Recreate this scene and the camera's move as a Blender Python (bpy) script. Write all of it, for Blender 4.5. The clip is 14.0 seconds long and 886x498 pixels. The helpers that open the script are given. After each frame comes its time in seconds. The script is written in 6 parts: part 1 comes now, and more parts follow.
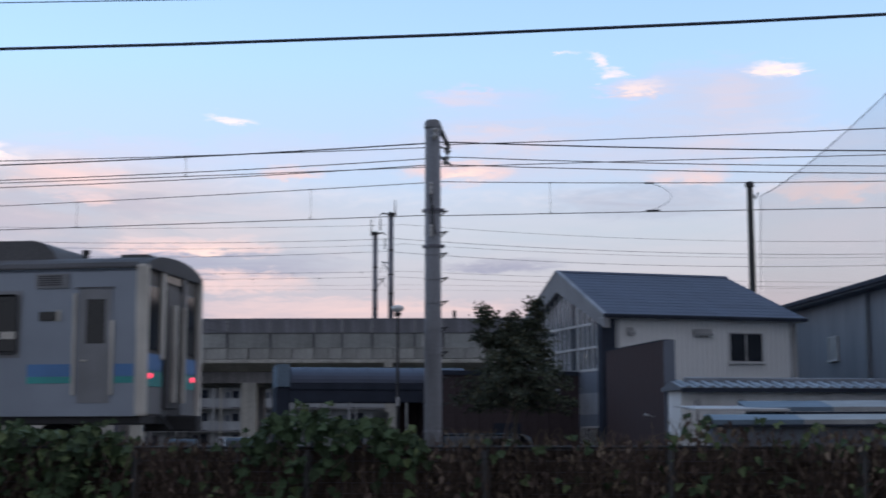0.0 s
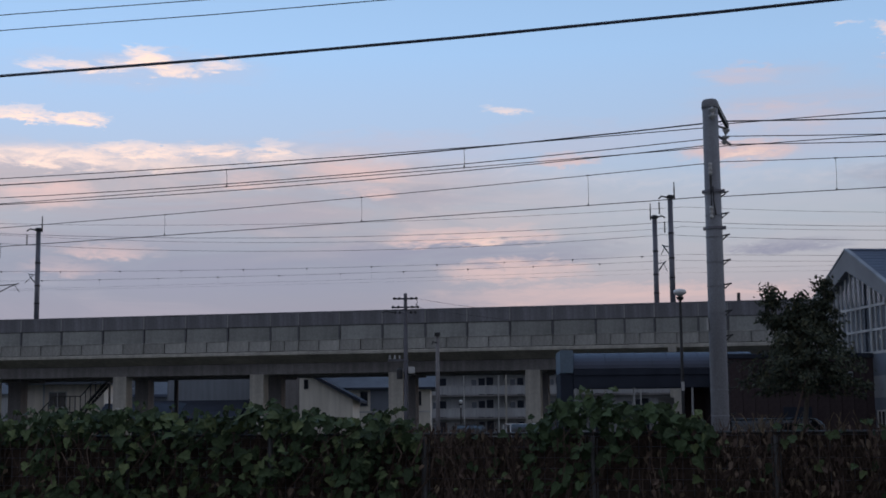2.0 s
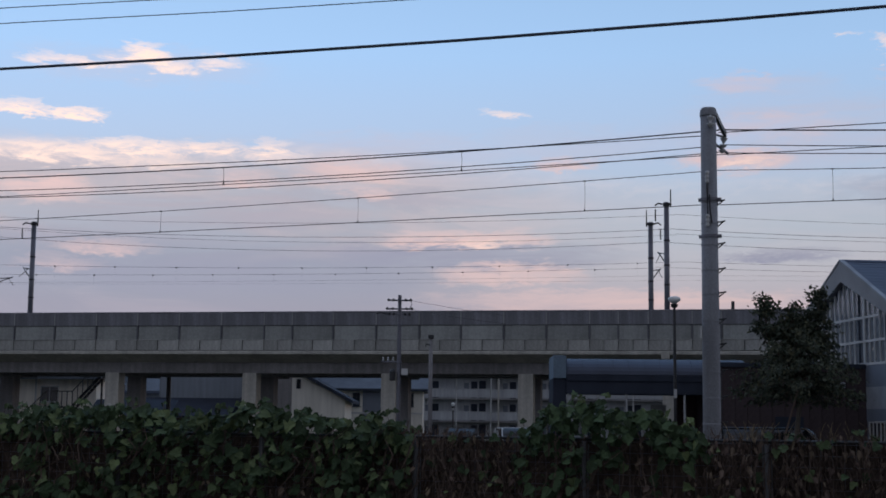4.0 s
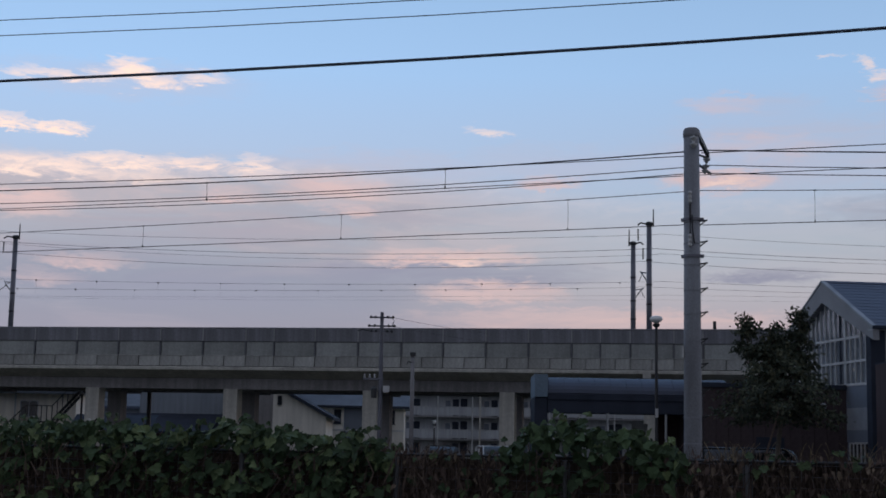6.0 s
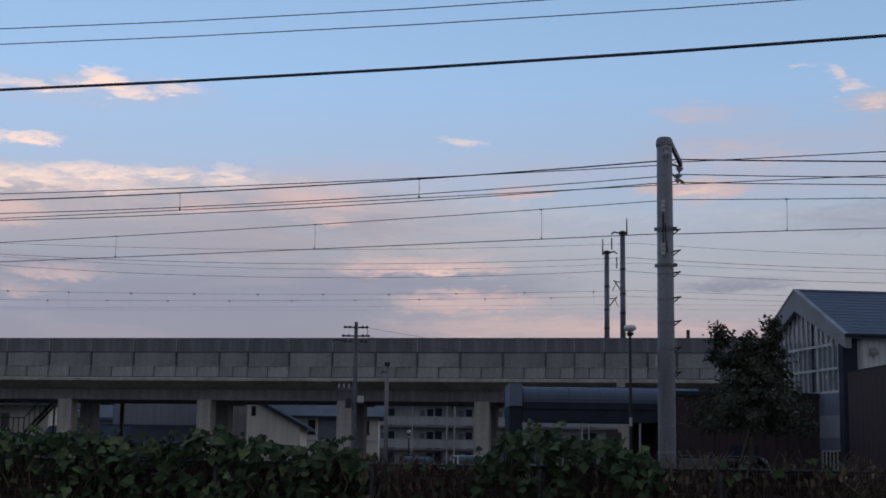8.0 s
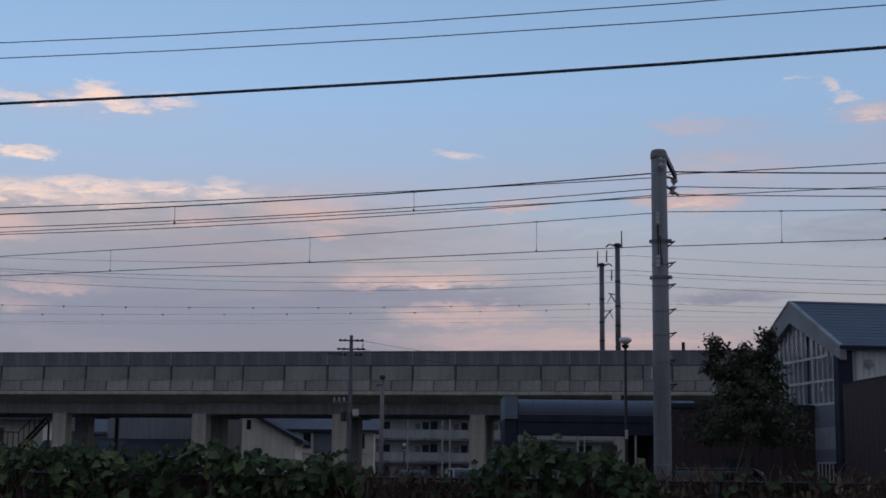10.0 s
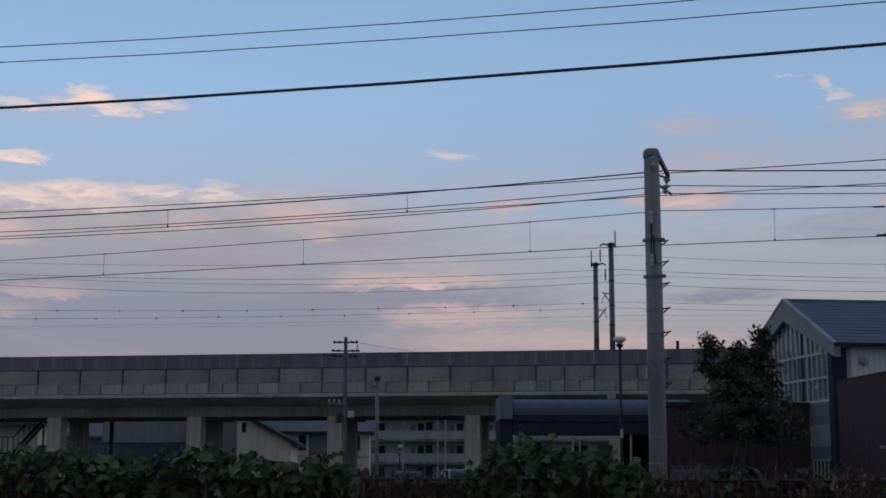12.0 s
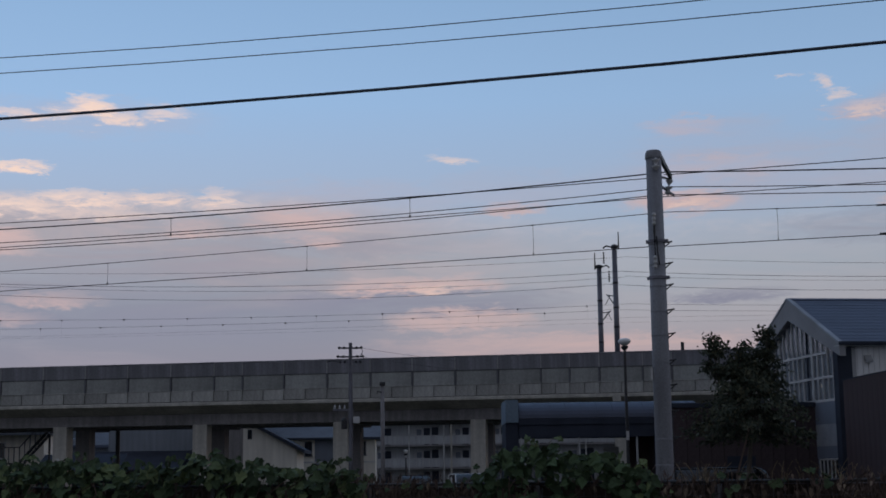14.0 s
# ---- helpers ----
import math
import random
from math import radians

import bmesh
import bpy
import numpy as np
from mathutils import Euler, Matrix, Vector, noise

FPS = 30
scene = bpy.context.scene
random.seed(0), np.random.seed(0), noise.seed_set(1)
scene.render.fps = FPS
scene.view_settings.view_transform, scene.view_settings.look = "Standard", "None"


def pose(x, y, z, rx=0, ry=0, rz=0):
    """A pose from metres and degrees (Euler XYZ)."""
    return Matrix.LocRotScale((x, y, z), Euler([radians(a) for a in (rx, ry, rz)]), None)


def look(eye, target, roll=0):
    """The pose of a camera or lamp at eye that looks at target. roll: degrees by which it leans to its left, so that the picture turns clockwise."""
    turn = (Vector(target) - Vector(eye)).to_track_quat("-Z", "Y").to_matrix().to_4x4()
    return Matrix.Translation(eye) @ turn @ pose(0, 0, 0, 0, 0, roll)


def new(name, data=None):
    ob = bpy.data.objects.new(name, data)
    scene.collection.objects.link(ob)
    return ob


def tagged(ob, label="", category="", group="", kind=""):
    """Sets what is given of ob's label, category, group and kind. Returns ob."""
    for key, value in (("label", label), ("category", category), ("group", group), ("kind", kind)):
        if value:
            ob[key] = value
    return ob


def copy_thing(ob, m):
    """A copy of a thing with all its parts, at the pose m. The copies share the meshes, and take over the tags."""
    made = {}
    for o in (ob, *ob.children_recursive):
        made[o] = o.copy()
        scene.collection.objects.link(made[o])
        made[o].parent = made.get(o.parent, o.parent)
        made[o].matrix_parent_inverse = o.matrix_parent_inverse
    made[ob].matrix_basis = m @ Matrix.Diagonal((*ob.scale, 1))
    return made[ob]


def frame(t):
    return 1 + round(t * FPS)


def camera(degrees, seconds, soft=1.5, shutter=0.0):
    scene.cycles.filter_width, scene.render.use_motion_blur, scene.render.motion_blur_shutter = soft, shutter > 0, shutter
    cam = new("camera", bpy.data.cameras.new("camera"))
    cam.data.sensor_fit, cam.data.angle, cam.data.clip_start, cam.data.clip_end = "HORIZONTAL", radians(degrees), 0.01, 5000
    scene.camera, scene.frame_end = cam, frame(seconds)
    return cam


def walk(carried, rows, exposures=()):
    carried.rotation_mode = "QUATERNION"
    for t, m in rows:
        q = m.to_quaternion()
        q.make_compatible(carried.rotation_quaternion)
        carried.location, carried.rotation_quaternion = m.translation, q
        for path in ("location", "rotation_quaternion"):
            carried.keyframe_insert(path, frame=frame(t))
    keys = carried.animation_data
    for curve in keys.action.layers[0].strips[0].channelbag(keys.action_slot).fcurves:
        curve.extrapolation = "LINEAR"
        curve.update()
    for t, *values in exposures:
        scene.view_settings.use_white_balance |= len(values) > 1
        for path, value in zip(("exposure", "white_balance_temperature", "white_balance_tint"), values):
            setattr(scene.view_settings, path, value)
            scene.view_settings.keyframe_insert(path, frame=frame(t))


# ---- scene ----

EYE = (0.0, 0.0, 1.65)


def gaze(yaw, pitch, roll):
    """The hand-held camera's pose at its one stand: degrees of yaw, upward pitch and roll."""
    return pose(*EYE, 0, 0, yaw) @ pose(0, 0, 0, pitch) @ pose(0, 0, 0, 0, roll) @ pose(0, 0, 0, 90)


cam = camera(34.82, 14.0, soft=1.7, shutter=0.2)
walk(cam, [
    (0, gaze(-11.038, 7.451, 0.116)),
    (0.1, gaze(-8.894, 7.507, 0.173)),
    (0.2, gaze(-7.005, 7.553, 0.300)),
    (0.3, gaze(-5.488, 7.568, 0.449)),
    (0.4, gaze(-4.211, 7.590, 0.773)),
    (0.5, gaze(-3.082, 7.610, 0.665)),
    (1, gaze(0.348, 7.489, 1.185)),
    (1.5, gaze(0.566, 7.215, 1.023)),
    (2, gaze(0.341, 6.959, 0.575)),
    (2.5, gaze(0.313, 6.820, -0.125)),
    (5, gaze(-0.000, 7.400, -0.798)),
    (5.5, gaze(-0.227, 7.594, -0.980)),
    (6, gaze(-0.532, 7.781, -1.063)),
    (6.5, gaze(-0.924, 7.921, -1.093)),
    (7, gaze(-0.948, 8.056, -0.921)),
    (7.5, gaze(-1.443, 8.125, -0.896)),
    (10, gaze(-1.790, 8.712, -0.565)),
    (10.5, gaze(-1.779, 8.847, -0.241)),
    (11, gaze(-1.852, 8.851, -0.135)),
    (11.5, gaze(-1.981, 8.807, 0.005)),
    (12, gaze(-2.051, 8.749, -0.014)),
    (12.5, gaze(-2.097, 8.782, 0.058)),
    (13, gaze(-2.028, 8.839, 0.425)),
    (13.5, gaze(-1.893, 8.880, 0.791)),
    (14, gaze(-1.916, 8.929, 0.770)),
], exposures=[(0.0, 0.52), (0.5, 0.33), (1.5, 0.05), (2.5, 0.10), (5.0, 0.12), (6.0, 0.03), (7.0, -0.06), (7.5, -0.07), (10.0, -0.20), (14.0, -0.26)])


# ---- sky and sun ----
def build_world():
    world = bpy.data.worlds.new("dusk_sky")
    scene.world = world
    world.use_nodes = True
    nt = world.node_tree
    nt.nodes.clear()
    N, L = nt.nodes.new, nt.links.new

    def m(op, a, b=None, c=None):
        nd = N("ShaderNodeMath")
        nd.operation = op
        for i, v in enumerate((a, b, c)):
            if v is None:
                continue
            if isinstance(v, (int, float)):
                nd.inputs[i].default_value = v
            else:
                L(v, nd.inputs[i])
        return nd.outputs[0]

    def mixc(fac, a, b):
        nd = N("ShaderNodeMix")
        nd.data_type = "RGBA"
        for sock, v in ((nd.inputs[0], fac), (nd.inputs[6], a), (nd.inputs[7], b)):
            if isinstance(v, (int, float)):
                sock.default_value = v
            elif isinstance(v, tuple):
                sock.default_value = (*v, 1)
            else:
                L(v, sock)
        return nd.outputs[2]

    tc = N("ShaderNodeTexCoord")
    sep = N("ShaderNodeSeparateXYZ")
    L(tc.outputs["Generated"], sep.inputs[0])
    dx, dy, dz = sep.outputs
    el = m("ARCSINE", dz)
    az = m("ARCTAN2", dx, dy)
    # clear sky: pale pink at the horizon to blue overhead
    ramp = N("ShaderNodeValToRGB")
    L(m("MULTIPLY", el, 2 / math.pi), ramp.inputs[0])
    ramp.color_ramp.elements[0].position = 0.0
    ramp.color_ramp.elements[0].color = (0.33, 0.285, 0.345, 1)
    ramp.color_ramp.elements[1].position = 1.0
    ramp.color_ramp.elements[1].color = (0.10, 0.24, 0.55, 1)
    for p, c in ((0.052, (0.42, 0.36, 0.42)), (0.068, (0.42, 0.42, 0.48)), (0.09, (0.40, 0.465, 0.56)), (0.125, (0.38, 0.485, 0.67)), (0.165, (0.33, 0.51, 0.78)), (0.24, (0.25, 0.42, 0.68))):
        e = ramp.color_ramp.elements.new(p)
        e.color = (*c, 1)
    sky = N("ShaderNodeTexSky")
    sky.sky_type = "NISHITA"
    sky.sun_disc = False
    sky.sun_elevation, sky.sun_rotation = radians(4), radians(60)
    # high cloud: soft stretched noise, with the larger banks where they stand
    comb = N("ShaderNodeCombineXYZ")
    L(az, comb.inputs[0])
    L(m("MULTIPLY", el, 3.6), comb.inputs[1])
    n1 = N("ShaderNodeTexNoise")
    L(comb.outputs[0], n1.inputs["Vector"])
    n1.inputs["Scale"].default_value, n1.inputs["Detail"].default_value, n1.inputs["Roughness"].default_value = 8.0, 9, 0.62
    n1.inputs["Distortion"].default_value = 0.7
    n2 = N("ShaderNodeTexNoise")
    L(comb.outputs[0], n2.inputs["Vector"])
    n2.inputs["Scale"].default_value, n2.inputs["Detail"].default_value, n2.inputs["Roughness"].default_value = 30.0, 8, 0.66
    n2.inputs["Distortion"].default_value = 0.5
    n4 = N("ShaderNodeTexNoise")
    L(comb.outputs[0], n4.inputs["Vector"])
    n4.inputs["Scale"].default_value, n4.inputs["Detail"].default_value, n4.inputs["Roughness"].default_value, n4.inputs["Distortion"].default_value = 75.0, 7, 0.62, 0.9
    n3 = N("ShaderNodeTexNoise")
    comb2 = N("ShaderNodeCombineXYZ")
    L(az, comb2.inputs[0])
    L(m("MULTIPLY", el, 6.5), comb2.inputs[1])
    comb2.inputs[2].default_value = 4.7
    L(comb2.outputs[0], n3.inputs["Vector"])
    n3.inputs["Scale"].default_value, n3.inputs["Detail"].default_value, n3.inputs["Roughness"].default_value, n3.inputs["Distortion"].default_value = 7.5, 9, 0.62, 0.9

    def off(sock, amount):
        return m("MULTIPLY", m("SUBTRACT", sock, 0.5), amount)

    def band(sock, lo, hi, a, b):
        nd = N("ShaderNodeMapRange")
        nd.interpolation_type = "SMOOTHSTEP"
        L(sock, nd.inputs[0])
        nd.inputs[1].default_value, nd.inputs[2].default_value, nd.inputs[3].default_value, nd.inputs[4].default_value = lo, hi, a, b
        return nd.outputs[0]

    # the sky's coordinates in degrees, bent by the wind so that every bank frays
    deg = m("MULTIPLY", el, 180 / math.pi)
    adeg = m("MULTIPLY", az, 180 / math.pi)
    bent_el = m("ADD", deg, m("ADD", off(n2.outputs[0], 1.5), off(n4.outputs[0], 0.6)))
    bent_az = m("ADD", adeg, m("ADD", off(n1.outputs[0], 5.0), off(n2.outputs["Color"], 2.0)))
    fray = m("MULTIPLY", band(n2.outputs[0], 0.34, 0.62, 0.45, 1.1), band(n4.outputs[0], 0.30, 0.62, 0.6, 1.1))
    soft = band(n3.outputs[0], 0.32, 0.64, 0.45, 1.15)

    def bank(a0, e0, wa, we, gain):
        """A cloud bank about azimuth a0 and elevation e0, in degrees, with its half sizes."""
        u = m("MULTIPLY", m("SUBTRACT", bent_az, a0), 1 / wa)
        v = m("MULTIPLY", m("SUBTRACT", bent_el, e0), 1 / we)
        r = m("ADD", m("MULTIPLY", u, u), m("MULTIPLY", v, v))
        d = band(m("SUBTRACT", 1.0, r), -0.6, 1.1, 0.0, gain)
        return m("MULTIPLY", d, fray if we < 0.5 else soft)

    def total(banks):
        acc = None
        for b in banks:
            o = bank(*b)
            acc = o if acc is None else m("MAXIMUM", acc, o)
        return m("MINIMUM", acc, 1.0)

    # the great sheet of cloud: soft upper edge, dense and grey to the west, thin to the east
    east = band(m("ADD", adeg, off(n1.outputs[0], 8.0)), -5, 11, 0.0, 1.0)
    inside = m("SUBTRACT", m("SUBTRACT", m("ADD", 11.15, off(n1.outputs[0], 1.6)), m("MULTIPLY", east, 1.2)), m("ADD", deg, off(n2.outputs[0], 0.9)))
    cover = m("MULTIPLY", band(inside, -0.35, 1.5, 0.0, 1.0), m("SUBTRACT", 0.94, m("MULTIPLY", east, 0.66)))
    cover = m("MULTIPLY", cover, band(n3.outputs[0], 0.28, 0.52, 0.72, 1.0))
    west = m("SUBTRACT", 1.0, east)
    body = mixc(band(n3.outputs[0], 0.36, 0.66, 0.0, 1.0), (0.375, 0.355, 0.405), (0.48, 0.405, 0.435))
    body = mixc(m("MULTIPLY", band(m("ADD", deg, off(n3.outputs[0], 2.0)), 8.4, 6.3, 0.0, 0.85), m("ADD", 0.25, m("MULTIPLY", west, 0.75))), body, (0.232, 0.258, 0.35))
    body = mixc(band(deg, 5.6, 4.3, 0.0, 0.35), body, (0.29, 0.26, 0.33))
    # the lit upper rim of the sheet, fading to the east
    rim = m("MULTIPLY", band(inside, -0.1, 0.45, 0.0, 1.0), band(inside, 0.3, 1.2, 1.0, 0.0))
    rim = m("MULTIPLY", m("MULTIPLY", rim, band(adeg, -11.0, -1.0, 0.8, 0.15)), band(n2.outputs[0], 0.40, 0.62, 0.2, 1.0))
    veil = total(VEIL_BANKS)
    grey = total(GREY_BANKS)
    pink = total(PINK_BANKS)
    glow = total(GLOW_BANKS)
    col = mixc(veil, ramp.outputs[0], (0.47, 0.45, 0.55))
    col = mixc(cover, col, body)
    col = mixc(rim, col, (0.86, 0.645, 0.575))
    col = mixc(grey, col, (0.27, 0.275, 0.37))
    col = mixc(pink, col, (0.67, 0.475, 0.465))
    col = mixc(glow, col, (0.95, 0.71, 0.61))
    low = N("ShaderNodeMapRange")
    L(el, low.inputs[0])
    low.inputs[1].default_value, low.inputs[2].default_value = -0.02, 0.0
    col = mixc(low.outputs[0], (0.05, 0.05, 0.055), col)
    # the west still holds more light than the east
    fade = N("ShaderNodeVectorMath")
    fade.operation = "SCALE"
    L(col, fade.inputs[0])
    L(band(adeg, -20, 26, 1.14, 0.98), fade.inputs["Scale"])
    col = fade.outputs[0]
    # the twilight is brightest over the viaduct and dims behind the camera and overhead
    side = N("ShaderNodeMapRange")
    side.interpolation_type = "SMOOTHSTEP"
    L(m("ADD", m("MULTIPLY", dy, 0.99), m("MULTIPLY", dx, -0.08)), side.inputs[0])
    side.inputs[1].default_value, side.inputs[2].default_value, side.inputs[3].default_value, side.inputs[4].default_value = -0.6, 0.85, 0.66, 1.0
    back = N("ShaderNodeMapRange")
    L(dy, back.inputs[0])
    back.inputs[1].default_value, back.inputs[2].default_value, back.inputs[3].default_value, back.inputs[4].default_value = -0.2, 0.75, 1.0, 0.0
    col = mixc(m("MULTIPLY", back.outputs[0], low.outputs[0]), col, (0.38, 0.412, 0.52))
    dim = N("ShaderNodeVectorMath")
    dim.operation = "SCALE"
    L(col, dim.inputs[0])
    L(side.outputs[0], dim.inputs["Scale"])
    bg = N("ShaderNodeBackground")
    L(dim.outputs[0], bg.inputs[0])
    bg.inputs[1].default_value = 1.0
    bg2 = N("ShaderNodeBackground")
    L(sky.outputs[0], bg2.inputs[0])
    bg2.inputs[1].default_value = 0.008
    add = N("ShaderNodeAddShader")
    L(bg.outputs[0], add.inputs[0])
    L(bg2.outputs[0], add.inputs[1])
    out = N("ShaderNodeOutputWorld")
    L(add.outputs[0], out.inputs[0])


# azimuth, elevation, half width, half height (degrees), density
VEIL_BANKS = [(14, 11.6, 6, 1.5, 0.55), (22.4, 13.2, 4, 1.6, 0.6), (19, 11.5, 6, 1.4, 0.5), (31, 9, 8, 3, 0.4), (-2, 10.7, 5, 1.1, 0.5), (5, 11.2, 5, 0.9, 0.35), (-13, 14.0, 5, 0.8, 0.35), (13.2, 13.2, 3, 0.8, 0.4)]
GREY_BANKS = [(0.8, 6.8, 6.5, 0.55, 0.9), (13.2, 6.8, 1.9, 0.28, 0.9), (-9, 5.9, 8, 0.9, 0.55), (19.5, 9.3, 4, 0.7, 0.5), (-10, 8.2, 8, 0.7, 0.5), (-4, 9.0, 6, 0.5, 0.4), (-14, 7.2, 6, 0.5, 0.35)]
PINK_BANKS = [(0.8, 7.45, 3.4, 0.34, 0.9), (2.6, 6.0, 2.8, 0.5, 0.7), (-4.0, 10.0, 1.8, 0.6, 0.7), (-3.4, 9.35, 1.6, 0.3, 0.6), (-16.2, 9.0, 2.2, 0.5, 0.8), (-8.2, 9.8, 1.4, 0.35, 0.6), (-13.7, 6.8, 2.4, 0.3, 0.55), (-15.5, 6.1, 2.0, 0.3, 0.35), (4.8, 10.5, 1.3, 0.3, 0.7), (11.5, 10.5, 2.1, 0.5, 0.95), (21.2, 10.2, 1.5, 0.4, 0.75), (27.0, 9.5, 2.6, 0.4, 0.65), (7.5, 4.9, 8.0, 0.55, 0.6), (19.0, 4.9, 5.0, 0.7, 0.35),
              (19.0, 13.82, 1.5, 0.35, 0.55), (11.8, 13.5, 1.4, 0.5, 0.45), (22.6, 13.4, 1.2, 0.9, 0.22), (13.0, 11.9, 3.0, 0.5, 0.35), (24.5, 11.5, 4.0, 0.7, 0.3)]
GLOW_BANKS = [(-15.0, 14.05, 2.0, 0.26, 0.7), (-12.75, 14.45, 0.95, 0.48, 1.1), (-11.9, 14.0, 1.3, 0.3, 0.8), (-9.8, 14.3, 0.9, 0.3, 0.65), (-16.9, 12.1, 1.6, 0.24, 0.9), (-14.7, 12.0, 1.3, 0.3, 1.0), (-16.3, 10.45, 2.6, 0.40, 0.85), (-12.9, 10.85, 2.2, 0.30, 0.85), (-9.6, 10.95, 1.3, 0.24, 0.6), (-7.1, 11.05, 0.9, 0.22, 0.6), (-12.0, 10.2, 2.6, 0.3, 0.4),
              (1.6, 7.3, 1.3, 0.22, 0.35), (2.4, 12.58, 1.0, 0.15, 0.55), (25.2, 14.27, 1.3, 0.34, 0.9), (16.2, 15.25, 0.5, 0.14, 0.55), (17.3, 15.0, 0.4, 0.3, 0.6), (17.9, 14.45, 0.5, 0.3, 0.55), (19.2, 13.85, 0.9, 0.2, 0.4), (11.9, 10.45, 0.9, 0.25, 0.45)]
build_world()

sun = new("sun", bpy.data.lights.new("sun", "SUN"))
sun.data.energy, sun.data.angle, sun.data.color = 0.12, radians(20), (1.0, 0.82, 0.7)
sun.matrix_world = look((60, 45, 8), (0, 20, 0))


# ---- materials ----
def mat(name, color, rough=0.7, metal=0.0, grain=30.0, vary=0.18, stain=0.25, stain_scale=0.8, bump=0.15, streak=0.0, hue=None, random_obj=0.0, island=0.0, spec=0.5):
    """A procedural surface: base colour with fine grain, large stains, vertical streaks and relief."""
    mt = bpy.data.materials.new(name)
    mt.use_nodes = True
    nt = mt.node_tree
    N, L = nt.nodes.new, nt.links.new
    bsdf = nt.nodes["Principled BSDF"]
    bsdf.inputs["Roughness"].default_value, bsdf.inputs["Metallic"].default_value = rough, metal
    bsdf.inputs["Specular IOR Level"].default_value = spec
    tc = N("ShaderNodeTexCoord")
    fine = N("ShaderNodeTexNoise")
    fine.inputs["Scale"].default_value, fine.inputs["Detail"].default_value = grain, 6
    L(tc.outputs["Object"], fine.inputs["Vector"])
    big = N("ShaderNodeTexNoise")
    big.inputs["Scale"].default_value, big.inputs["Detail"].default_value = stain_scale, 5
    mp = N("ShaderNodeMapping")
    mp.inputs["Scale"].default_value = (1, 1, 0.25 if streak else 1)
    L(tc.outputs["Object"], mp.inputs[0])
    L(mp.outputs[0], big.inputs["Vector"])

    def fac(sock, lo, hi, amount):
        r = N("ShaderNodeMapRange")
        L(sock, r.inputs[0])
        r.inputs[1].default_value, r.inputs[2].default_value, r.inputs[3].default_value, r.inputs[4].default_value = lo, hi, 1 - amount, 1 + amount
        return r.outputs[0]

    val = fac(fine.outputs[0], 0.3, 0.7, vary)
    mul = N("ShaderNodeMath")
    mul.operation = "MULTIPLY"
    L(val, mul.inputs[0])
    L(fac(big.outputs[0], 0.3, 0.7, stain), mul.inputs[1])
    last = mul.outputs[0]
    if streak:
        st = N("ShaderNodeTexNoise")
        st.inputs["Scale"].default_value, st.inputs["Detail"].default_value = 3.5, 4
        mp2 = N("ShaderNodeMapping")
        mp2.inputs["Scale"].default_value = (1, 1, 0.06)
        L(tc.outputs["Object"], mp2.inputs[0])
        L(mp2.outputs[0], st.inputs["Vector"])
        m2 = N("ShaderNodeMath")
        m2.operation = "MULTIPLY"
        L(last, m2.inputs[0])
        L(fac(st.outputs[0], 0.35, 0.65, streak), m2.inputs[1])
        last = m2.outputs[0]
    if random_obj:
        oi = N("ShaderNodeObjectInfo")
        m3 = N("ShaderNodeMath")
        m3.operation = "MULTIPLY"
        L(last, m3.inputs[0])
        L(fac(oi.outputs["Random"], 0, 1, random_obj), m3.inputs[1])
        last = m3.outputs[0]
    if island:
        ge = N("ShaderNodeNewGeometry")
        m4 = N("ShaderNodeMath")
        m4.operation = "MULTIPLY"
        L(last, m4.inputs[0])
        L(fac(ge.outputs["Random Per Island"], 0, 1, island), m4.inputs[1])
        last = m4.outputs[0]
    mix = N("ShaderNodeMix")
    mix.data_type, mix.blend_type = "RGBA", "MULTIPLY"
    mix.inputs[0].default_value = 1.0
    mix.inputs[6].default_value = (*color, 1)
    if hue:
        hm = N("ShaderNodeMix")
        hm.data_type = "RGBA"
        hm.inputs[6].default_value, hm.inputs[7].default_value = (*color, 1), (*hue, 1)
        if island:
            r = N("ShaderNodeMapRange")
            L(ge.outputs["Random Per Island"], r.inputs[0])
            r.inputs[1].default_value, r.inputs[2].default_value = 0.55, 1.0
            L(r.outputs[0], hm.inputs[0])
        else:
            r = N("ShaderNodeMapRange")
            L(big.outputs[0], r.inputs[0])
            r.inputs[1].default_value, r.inputs[2].default_value = 0.42, 0.66
            L(r.outputs[0], hm.inputs[0])
        L(hm.outputs[2], mix.inputs[6])
    L(last, mix.inputs[7])
    L(mix.outputs[2], bsdf.inputs["Base Color"])
    rr = N("ShaderNodeMapRange")
    L(fine.outputs[0], rr.inputs[0])
    rr.inputs[3].default_value, rr.inputs[4].default_value = max(0.02, rough - 0.1), min(1, rough + 0.1)
    L(rr.outputs[0], bsdf.inputs["Roughness"])
    if bump:
        bp = N("ShaderNodeBump")
        bp.inputs["Strength"].default_value, bp.inputs["Distance"].default_value = bump, 0.02
        L(fine.outputs[0], bp.inputs["Height"])
        L(bp.outputs[0], bsdf.inputs["Normal"])
    return mt


def glow_mat(name, color, strength):
    mt = mat(name, color, 0.4, bump=0)
    b = mt.node_tree.nodes["Principled BSDF"]
    b.inputs["Emission Color"].default_value, b.inputs["Emission Strength"].default_value = (*color, 1), strength
    return mt


def glass_mat(name, color, rough=0.05):
    mt = mat(name, color, rough, bump=0, vary=0.05, stain=0.1)
    mt.node_tree.nodes["Principled BSDF"].inputs["IOR"].default_value = 1.5
    return mt


